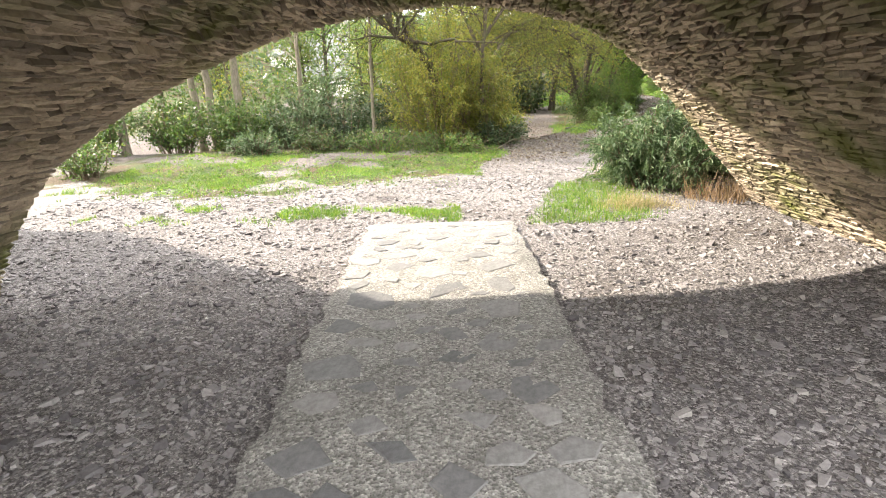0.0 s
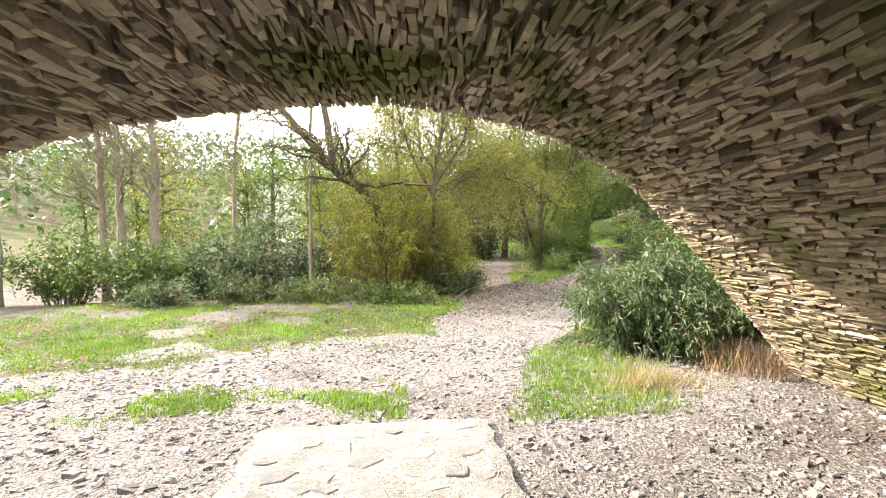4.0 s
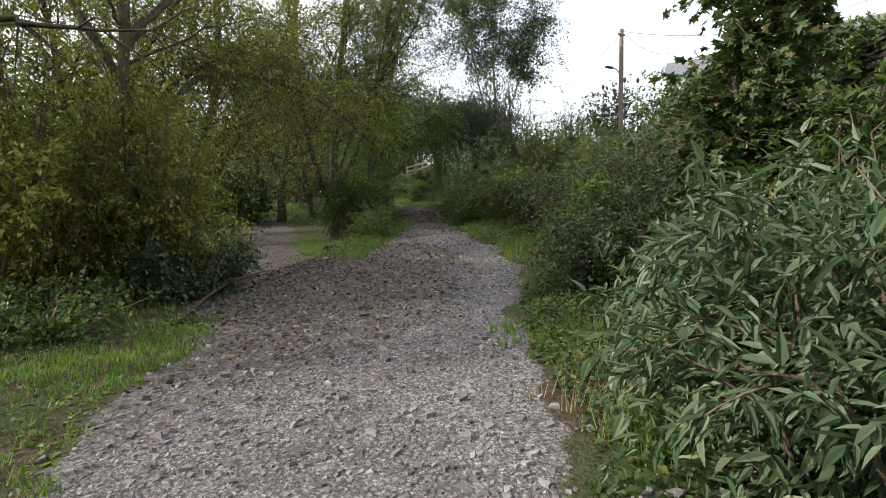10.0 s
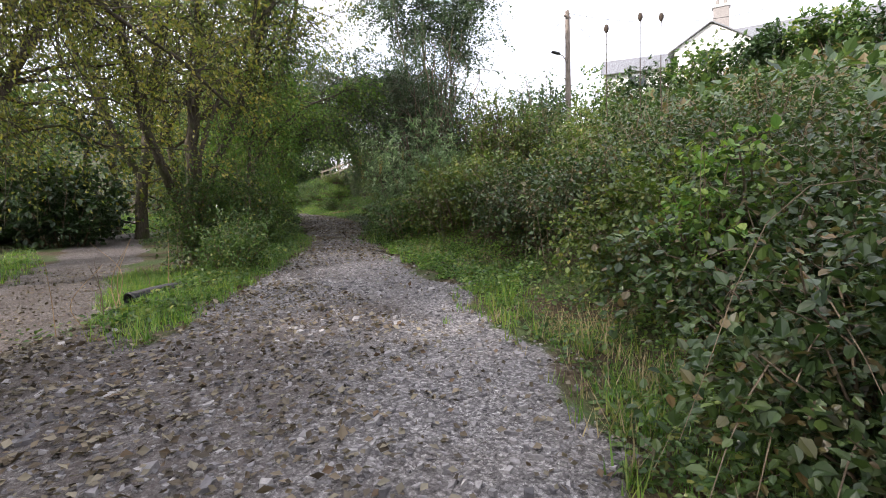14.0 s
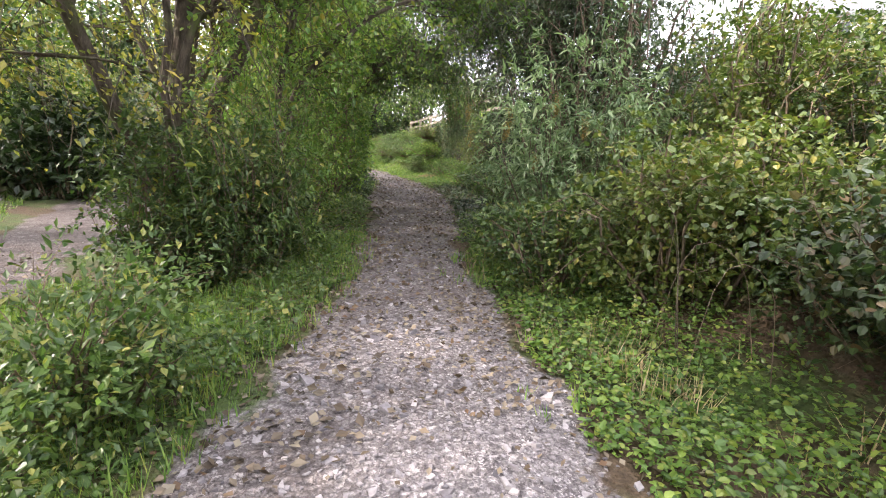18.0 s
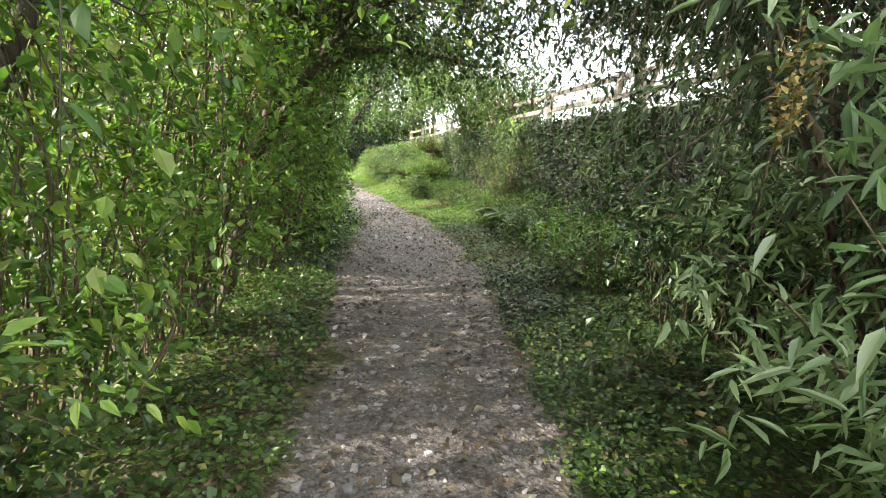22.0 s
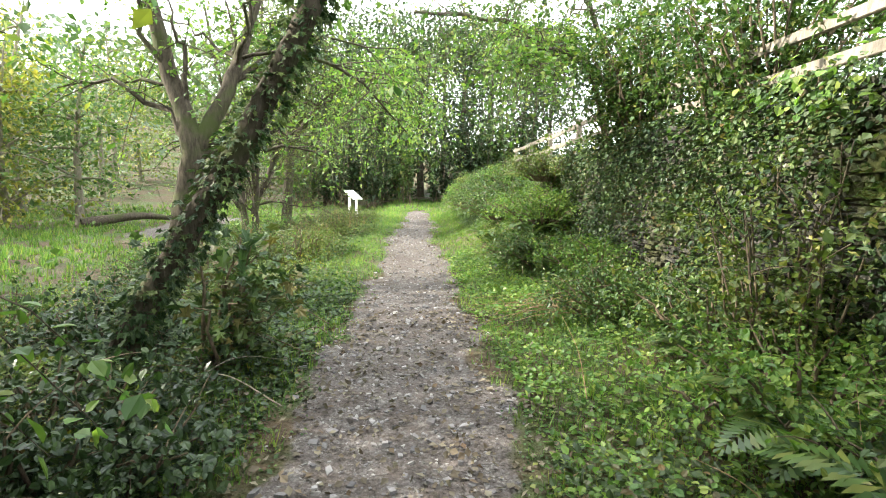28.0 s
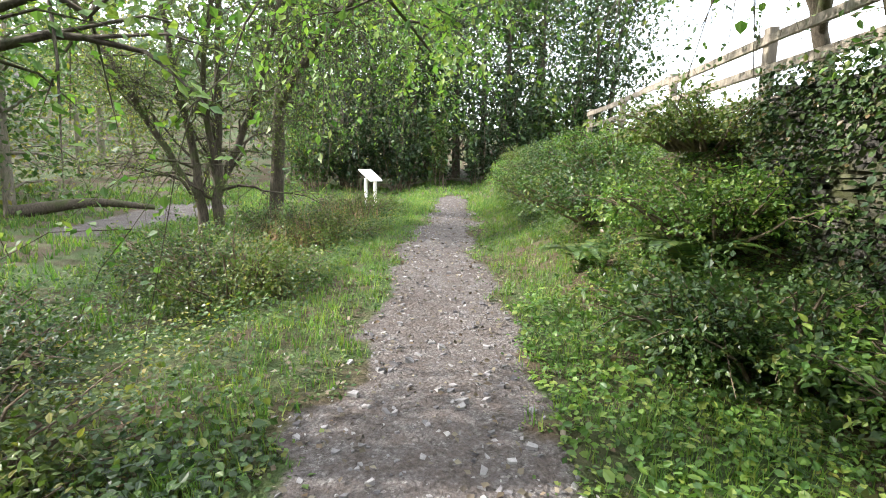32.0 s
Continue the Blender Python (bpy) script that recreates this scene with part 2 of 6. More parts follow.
L_HUSK = leaf_material("seed_husk", [(0.13, 0.085, 0.03), (0.26, 0.19, 0.06), (0.34, 0.27, 0.09)], 0.7, 0.2)

# ---------------------------------------------------------------- building blocks
def mesh_object(name, verts, faces, mat, parent=None, smooth=False, label=""):
    """One mesh object from numpy vertices and an (n, 3) or (n, 4) array of corners."""
    me = bpy.data.meshes.new(name)
    verts, faces = np.asarray(verts, np.float32), np.asarray(faces, np.int32)
    me.vertices.add(len(verts))
    me.vertices.foreach_set("co", verts.ravel())
    k = faces.shape[1]
    me.loops.add(faces.size)
    me.loops.foreach_set("vertex_index", faces.ravel())
    me.polygons.add(len(faces))
    me.polygons.foreach_set("loop_start", np.arange(0, faces.size, k, dtype=np.int32))
    me.polygons.foreach_set("use_smooth", np.full(len(faces), smooth, bool))
    me.update(calc_edges=True)
    me.materials.append(mat)
    ob = new(name, me)
    if parent is not None:
        ob.parent = parent
    if label:
        ob["label"] = label
    return ob


def part(name, bm, mat, parent, label=""):
    """Links a bmesh as one mesh object under a thing or a part."""
    me = bpy.data.meshes.new(name)
    bm.to_mesh(me)
    bm.free()
    me.materials.append(mat)
    ob = new(name, me)
    ob.parent = parent
    if label:
        ob["label"] = label
    return ob


def thing(name, label, category, group="", at=(0, 0, 0)):
    ob = new(name)
    ob.location = at
    return tagged(ob, label, category, group)


def box_bm(size, at=(0, 0, 0), bevel=0.0, rough=0.0, rnd=None):
    bm = bmesh.new()
    bmesh.ops.create_cube(bm, size=1.0)
    bmesh.ops.scale(bm, vec=size, verts=bm.verts)
    if bevel:
        bmesh.ops.bevel(bm, geom=bm.edges[:], offset=bevel, segments=1, affect='EDGES')
    if rough and rnd is not None:
        for v in bm.verts:
            v.co += Vector(rnd.uniform(-rough, rough, 3).tolist())
    bmesh.ops.translate(bm, vec=at, verts=bm.verts)
    return bm


def tube(points, radii, sides=6):
    """Verts and quads of a tapered tube along points."""
    p = np.asarray(points, float)
    r = np.broadcast_to(np.asarray(radii, float), (len(p),))
    d = np.gradient(p, axis=0)
    d /= np.linalg.norm(d, axis=1, keepdims=True) + 1e-9
    ref = np.eye(3)[np.abs(d).max(axis=0).argmin()]
    a = np.cross(d, ref)
    a /= np.linalg.norm(a, axis=1, keepdims=True) + 1e-9
    b = np.cross(d, a)
    ang = np.linspace(0, 2 * np.pi, sides, endpoint=False)
    ring = p[:, None] + r[:, None, None] * (np.cos(ang)[None, :, None] * a[:, None] + np.sin(ang)[None, :, None] * b[:, None])
    n = len(p)
    i, j = np.meshgrid(np.arange(n - 1), np.arange(sides), indexing="ij")
    k = (j + 1) % sides
    quads = np.stack([i * sides + j, i * sides + k, (i + 1) * sides + k, (i + 1) * sides + j], -1).reshape(-1, 4)
    return ring.reshape(-1, 3), quads


def joined(pieces):
    """Several (verts, faces) as one."""
    off, vs, fs = 0, [], []
    for v, f in pieces:
        vs.append(v)
        fs.append(np.asarray(f) + off)
        off += len(v)
    return np.concatenate(vs), np.concatenate(fs)


def spline(points, n):
    """A smooth line of n points through the given ones."""
    p = np.asarray(points, float)
    q = np.concatenate([[2 * p[0] - p[1]], p, [2 * p[-1] - p[-2]]])
    t = np.linspace(0, len(p) - 1 - 1e-6, n)
    i = t.astype(int)
    u = (t - i)[:, None]
    a, b, c, d = q[i], q[i + 1], q[i + 2], q[i + 3]
    return 0.5 * (2 * b + (c - a) * u + (2 * a - 5 * b + 4 * c - d) * u * u + (3 * b - a - 3 * c + d) * u ** 3)


def unit(v):
    return v / (np.linalg.norm(v, axis=-1, keepdims=True) + 1e-9)


LEAF_SHAPES = {   # along, across, lift: the outline of one blade
    "oval": ((0, 0, 0), (0.45, 0.5, 0.06), (1, 0, -0.05), (0.45, -0.5, 0.06)),
    "lance": ((0, 0, 0), (0.25, 0.46, 0.05), (0.6, 0.36, 0.0), (1, 0, -0.16), (0.6, -0.36, 0.0), (0.25, -0.46, 0.05)),
    "leaf": ((0, 0, 0), (0.3, 0.45, 0.06), (0.68, 0.36, 0.04), (1, 0, -0.08), (0.68, -0.36, 0.04), (0.3, -0.45, 0.06)),
    "blade": ((0, 0.5, 0), (0, -0.5, 0), (0.6, -0.3, 0.0), (1, 0, -0.12)),
}


def leaves(places, ways, length, width, shape="oval", droop=0.2, rnd=None, spread=0.35):
    """Verts and quads for one folded blade at each place, pointing along its way."""
    n = len(places)
    ways = unit(np.asarray(ways, float) + rnd.normal(0, 0.25, (n, 3)) + np.array([0, 0, -droop]))
    side = unit(np.cross(ways, unit(np.array([0, 0, 1.0]) + rnd.normal(0, spread, (n, 3)))))
    up = np.cross(side, ways)
    size = rnd.uniform(0.4, 1.0, n) + 0.5 * rnd.uniform(0, 1, n) ** 3
    ls, wd = (length * size)[:, None, None], (width * size)[:, None, None]
    s = np.array(LEAF_SHAPES[shape])
    v = np.asarray(places)[:, None] + ls * s[None, :, 0:1] * ways[:, None] + wd * s[None, :, 1:2] * side[:, None] + ls * s[None, :, 2:3] * up[:, None]
    if len(s) == 6:
        f = ((np.arange(n) * 6)[:, None, None] + np.array(((0, 1, 2, 3), (0, 3, 4, 5)))[None]).reshape(-1, 4)
    else:
        f = np.arange(4 * n).reshape(n, 4)
    return v.reshape(-1, 3), f


def lobed(places, ways, size, rnd, droop=0.35):
    """Broad lobed leaves, each a fan of five points round its stalk."""
    n = len(places)
    ways = unit(np.asarray(ways, float) + rnd.normal(0, 0.25, (n, 3)) + np.array([0, 0, -droop]))
    side = unit(np.cross(ways, unit(np.array([0, 0, 1.0]) + rnd.normal(0, 0.35, (n, 3)))))
    up = np.cross(side, ways)
    sz = (size * (rnd.uniform(0.45, 1.0, n) + 0.4 * rnd.uniform(0, 1, n) ** 3))[:, None, None]
    s = np.array(((0, 0, 0), (-0.05, 0.42, 0), (0.28, 0.26, 0.05), (0.55, 0.55, -0.02), (0.6, 0.2, 0.05), (1.0, 0, -0.1), (0.6, -0.2, 0.05), (0.55, -0.55, -0.02), (0.28, -0.26, 0.05), (-0.05, -0.42, 0)))
    v = np.asarray(places)[:, None] + sz * (s[None, :, 0:1] * ways[:, None] + s[None, :, 1:2] * side[:, None] + s[None, :, 2:3] * up[:, None])
    fan = np.array(((0, 1, 2), (0, 2, 3), (0, 3, 4), (0, 4, 5), (0, 5, 6), (0, 6, 7), (0, 7, 8), (0, 8, 9)))
    f = (np.arange(n) * 10)[:, None, None] + fan[None]
    return v.reshape(-1, 3), f.reshape(-1, 3)


def open_way(p, spare=0.0, high=2.35):
    """True for points outside the trodden corridor of the path."""
    x, y, z = p[..., 0], p[..., 1], p[..., 2]
    inside = (x > path_left(y) - spare) & (x < path_right(y) + spare) & (z < ground(x, y) + high) & (y > 8)
    return ~inside


def shrub(name, label, category, at, reach, height, stems, twigs, per_twig, leaf, mat, seed, group="", bark=None, lobes=False, droop=0.2,
          lean=(0, 0), thick=0.02, bare=0.15, flat=1.0, twig_len=0.5, sag=0.25):
    """A many-stemmed bush: arching stems from the ground, side twigs, and leaves along the twigs.
    reach: (x, y) half widths; leaf: (length, width, shape)."""
    rnd = np.random.default_rng(seed)
    ob = thing(name, label, category, group, at)
    wood, places, ways = [], [], []
    for s in range(stems):
        a = rnd.uniform(0, 2 * np.pi)
        f = np.sqrt(rnd.uniform(0.02, 1.0))
        h = height * (1 - 0.55 * f ** 2.2) * rnd.uniform(0.75, 1.05) * flat
        tip = np.array([math.cos(a) * reach[0] * f + lean[0] * h, math.sin(a) * reach[1] * f + lean[1] * h, h])
        root = np.array([tip[0] * 0.35 + rnd.normal(0, 0.05), tip[1] * 0.35 + rnd.normal(0, 0.05), -0.1])
        mid = root * 0.45 + tip * 0.55 + np.array([0, 0, 0.16 * h])
        line = spline([root, mid, tip], 8)
        line[2:-1] += rnd.normal(0, 0.03 * height, (5, 3))
        if open_way(line + np.array(at), -0.05).all():
            wood.append(tube(line[[0, 2, 4, 5, 7]], np.linspace(thick, thick * 0.25, 5), 3))
        for tw in range(twigs):
            i = rnd.integers(max(1, int(8 * bare)), 7)
            p = line[i] + (line[i + 1] - line[i]) * rnd.uniform()
            d = unit(unit(line[i + 1] - line[i]) * 0.4 + rnd.normal(0, 0.6, 3) + np.array([math.cos(a) * 0.3, math.sin(a) * 0.3, 0.05]))
            ln = twig_len * rnd.uniform(0.5, 1.2)
            k = np.linspace(0, 1, 4)[:, None]
            tl = p + d * ln * k + np.array([0, 0, -sag * ln]) * k ** 2
            tl[:, 2] = np.maximum(tl[:, 2], 0.02)
            if tw % 11 == 0 and open_way(tl + np.array(at)).all():
                wood.append(tube(tl, np.linspace(thick * 0.35, thick * 0.12, 4), 3))
            u = rnd.uniform(0.1, 1.0, per_twig)[:, None]
            q = p + d * ln * u + np.array([0, 0, -sag * ln]) * u ** 2
            places.append(q + rnd.normal(0, 0.02, q.shape))
            w = unit(d * 0.7 + rnd.normal(0, 0.6, (per_twig, 3)))
            ways.append(w)
    places, ways = np.concatenate(places), np.concatenate(ways)
    k = rnd.permutation(len(places))[:int(len(places) * 0.4)]
    places = np.concatenate([places, places[k] * rnd.uniform(0.45, 0.85, (len(k), 1))])
    ways = np.concatenate([ways, ways[k]])
    places[:, 2] = np.maximum(places[:, 2], 0.03)
    ok = open_way(places + np.array(at), 0.0)
    places, ways = places[ok], ways[ok]
    mesh_object("stem_tangle", *joined(wood), bark or M_TWIG, ob, True)["kind"] = "stuff"
    if lobes:
        mesh_object("foliage", *lobed(places, ways, leaf[0], rnd, droop), mat, ob)
    else:
        mesh_object("foliage", *leaves(places, ways, leaf[0], leaf[1], leaf[2], droop, rnd), mat, ob)
    return ob


def tree(name, label, at, trunks, limbs, sub, per_twig, leaf, mat, seed, bark, reach=2.0, twig_len=0.7, start=0.35, droop=0.3, rise=0.25,
         sag=0.2, group="", lobes=False, clump=0.0, limb_r=0.35, category="tree", density=1.0):
    """A tree: each trunk is (points, base radius, top radius); limbs grow from its upper part, twigs from the limbs, leaves along the twigs."""
    rnd = np.random.default_rng(seed)
    ob = thing(name, label, category, group, at)
    branch, places, ways = [], [], []
    for pts, r0, r1 in trunks:
        line = spline(pts, 18)
        wob = rnd.normal(0, 0.009 * np.linalg.norm(line[-1] - line[0]) / 4, line.shape)
        wob[:2] = 0
        line = line + wob
        rad = np.linspace(r0, r1, 18)
        rad[0] *= 1.25 if pts[0][2] < 0 else 0.7
        mesh_object("trunk", *tube(line, rad, 9), bark, ob, True)
        for _ in range(limbs):
            u = rnd.uniform(start, 1.0) * 16.9
            i = int(u)
            p = line[i] + (line[i + 1] - line[i]) * (u - i)
            d = unit(unit(line[i + 1] - line[i]) * 0.5 + rnd.normal(0, 1, 3) * np.array([0.7, 0.7, 0.3]) + np.array([0, 0, rise]))
            ln = reach * rnd.uniform(0.5, 1.15) * (1.15 - 0.5 * u / 17)
            k = np.linspace(0, 1, 9)[:, None]
            bend = unit(rnd.normal(0, 1, 3)) * 0.22
            limb = p + d * ln * k + bend * ln * k ** 2 + np.array([0, 0, -sag * ln]) * k ** 2.2
            limb[2:] += rnd.normal(0, 0.025 * ln, (7, 3))
            rr = max(0.012, rad[i] * limb_r)
            if not open_way(limb + np.array(at), 0.1, 2.5).all():
                continue
            branch.append(tube(limb, np.linspace(rr, rr * 0.2, 9), 4))
            for s in range(sub):
                j = rnd.integers(2, 9)
                q = limb[min(j, 8)]
                dd = unit(unit(limb[min(j, 8)] - limb[j - 1]) * 0.5 + rnd.normal(0, 0.7, 3) + np.array([0, 0, 0.05]))
                tl = twig_len * rnd.uniform(0.5, 1.3)
                kk = np.linspace(0, 1, 5)[:, None]
                tw = q + dd * tl * kk + np.array([0, 0, -droop * tl]) * kk ** 2 + rnd.normal(0, 0.02, (5, 3)) * kk
                if open_way(tw + np.array(at), 0.1, 2.2).all():
                    branch.append(tube(tw[::2], np.linspace(max(rr * 0.25, 0.0045), 0.002, 3), 3))
                if rnd.uniform() > density:
                    continue
                uu = rnd.uniform(0.05, 1.0, per_twig)[:, None]
                ll = q + dd * tl * uu + np.array([0, 0, -droop * tl]) * uu ** 2 + rnd.normal(0, clump + 0.02, (per_twig, 3))
                places.append(ll)
                ways.append(unit(dd * 0.6 + rnd.normal(0, 0.6, (per_twig, 3))))
    if branch:
        mesh_object("branchwork", *joined(branch), bark, ob, True)["kind"] = "stuff"
    if places and per_twig:
        places, ways = np.concatenate(places), np.concatenate(ways)
        ok = (places[:, 2] > 0.1) & open_way(places + np.array(at), 0.05 if leaf[2] == "leaf" else 0.2, 2.1)
        places, ways = places[ok], ways[ok]
        if lobes:
            mesh_object("crown", *lobed(places, ways, leaf[0], rnd), mat, ob)
        else:
            mesh_object("crown", *leaves(places, ways, leaf[0], leaf[1], leaf[2], 0.3, rnd), mat, ob)
    return ob

# ---------------------------------------------------------------- the lie of the land
EDGE_Y = (-20, 6.5, 9, 10, 12, 14, 16, 18, 20, 22, 24, 26, 28, 30, 33, 36, 40, 47, 55, 90)
EDGE_L = (-0.3, -0.3, 0.7, 0.95, 1.45, 2.6, 4.7, 6.3, 7.85, 8.9, 9.8, 10.7, 11.6, 12.6, 13.6, 14.35, 15.5, 17.6, 20.0, 30.0)
EDGE_R = (1.6, 1.6, 2.5, 3.3, 4.7, 6.6, 7.7, 8.3, 9.2, 10.25, 11.5, 12.6, 13.5, 14.25, 14.95, 15.7, 16.7, 18.7, 21.0, 31.0)
RISE_Y = (-40, 11, 13, 15.5, 18, 20.5, 23, 26.5, 31, 38, 47, 90)
RISE_Z = (-0.06, -0.06, 0.02, 0.17, 0.30, 0.43, 0.50, 0.60, 0.75, 0.90, 1.05, 1.4)
FORK_Y = (14.0, 17.0, 21.3, 25.0, 29.7, 36.0, 44.0, 50.0)
FORK_L = (2.0, 2.7, 3.6, 4.6, 5.3, 6.6, 8.3, 9.2)
FORK_R = (4.6, 4.7, 5.3, 6.3, 7.3, 8.2, 9.8, 11.6)
WALL_Y = (20.5, 24.0, 28.0, 32.0, 36.0, 41.0, 47.0, 60.0)     # the retaining wall, then the fence line on the bank
WALL_X = (14.3, 14.85, 16.0, 17.05, 18.2, 19.7, 21.4, 25.2)


def path_left(y):
    return np.interp(y, EDGE_Y, EDGE_L)


def path_right(y):
    return np.interp(y, EDGE_Y, EDGE_R)


def smooth(a, b, v):
    u = np.clip((v - a) / (b - a), 0, 1)
    return u * u * (3 - 2 * u)


def wave(x, y, s, seed=0.0):
    """A cheap smooth noise of about -1 to 1 with features of size s."""
    x, y = np.asarray(x) / s + seed * 1.7, np.asarray(y) / s - seed * 2.3
    return (np.sin(x * 1.9 + np.sin(y * 1.3 + seed)) + np.sin(y * 2.3 + 1.7 * np.sin(x * 0.9 - seed)) + np.sin((x + y) * 3.1 + np.sin(x * 2.7)) * 0.6) / 2.6


def ground(x, y):
    x, y = np.asarray(x, float), np.asarray(y, float)
    h = np.interp(y, RISE_Y, RISE_Z)
    h = h - smooth(0.3, 2.6, path_left(y) - x) * 0.42 * smooth(14, 18, y)
    off = x - path_right(y)
    bank = smooth(11.0, 14.5, y) * (smooth(0.5, 4.2, off) * 1.5 + smooth(3.0, 14.0, off) * 2.5)
    wx = np.interp(y, WALL_Y, WALL_X)
    walled = smooth(20.5, 22.5, y)
    beyond = 2.78 - h + smooth(0.0, 14.0, x - wx) * 1.0
    late = smooth(34.5, 37.0, y)
    slope = np.clip(off / np.maximum(wx - path_right(y), 0.5), 0, 1) ** 1.8 * (2.7 - h)
    inside = late * slope + (1 - late) * smooth(0.5, 2.5, off) * 0.25
    bank2 = np.where(x > wx + 0.12, np.maximum(beyond, 0), np.clip(inside, 0, 2.2))
    h = h + bank * (1 - walled) + bank2 * walled
    h = h + smooth(12, 36, off) * 5.6 * smooth(4, 14, y) * smooth(40, 30, y)
    far = smooth(26, 110, np.hypot(x - 5, y - 20))
    h = h + far * np.where(x > path_right(y), 5.0, 14.0 * smooth(12, -12, x - 0.3 * y) + 2.0)
    return h + 0.025 * wave(x, y, 1.1) + 0.012 * wave(x, y, 0.35, 3)


def gravel_amount(x, y):
    """1 where the ground is bare slate gravel, 0 where soil and plants cover it."""
    w = 0.22 * wave(x, y, 0.7, 1) + 0.1 * wave(x, y, 0.22, 2)
    main = smooth(-0.15, 0.2, np.minimum(x - path_left(y), path_right(y) - x) + w) * (y < 50)
    fl, fr = np.interp(y, FORK_Y, FORK_L), np.interp(y, FORK_Y, FORK_R)
    fork = smooth(-0.15, 0.25, np.minimum(x - fl, fr - x) + w) * smooth(13.4, 14.2, y) * (1 - smooth(49.5, 51, y)) * (1 - smooth(33, 35, y) * smooth(44.5, 43.5, y))
    bed = smooth(0.3, -0.6, y - 8.9 - 1.0 * smooth(-2.5, -0.4, x) - 0.12 * np.clip(-x, 0, 9) + 1.6 * w + 0.8 * wave(x, y, 2.2, 5)) * smooth(7.6, 6.0, np.abs(x + 1) - np.clip(8 - y, 0, 4) * 0.6)
    left = smooth(-0.05, 0.5, 0.7 * wave(x, y, 1.6, 7) + 0.5 * wave(x, y, 0.5, 8) + 2.0 * w) * smooth(1.2, 0.2, x) * smooth(17, 14, y) * smooth(-9, -7, x) * 0.8
    shore = smooth(-6.5, -8.5, x + wave(x, y, 3, 4)) * smooth(-14, -12, x) * smooth(11, 13, y)
    return np.clip(np.maximum.reduce([main, fork, bed, left, shore]), 0, 1)


def axis(lo, hi, step, far, grow=1.35):
    mid = np.arange(lo, hi + step / 2, step)
    out, d = [], step
    while not out or out[-1] < far:
        d *= grow
        out.append((out[-1] if out else 0) + d)
    out = np.array(out)
    return np.concatenate([lo - out[::-1], mid, hi + out])


gx, gy = axis(-9.0, 24.0, 0.2, 420), axis(-4.0, 50.0, 0.2, 420)
GX, GY = np.meshgrid(gx, gy, indexing="ij")
GZ = ground(GX, GY)
ni, nj = GX.shape
ii, jj = np.meshgrid(np.arange(ni - 1), np.arange(nj - 1), indexing="ij")
gq = np.stack([ii * nj + jj, (ii + 1) * nj + jj, (ii + 1) * nj + jj + 1, ii * nj + jj + 1], -1).reshape(-1, 4)


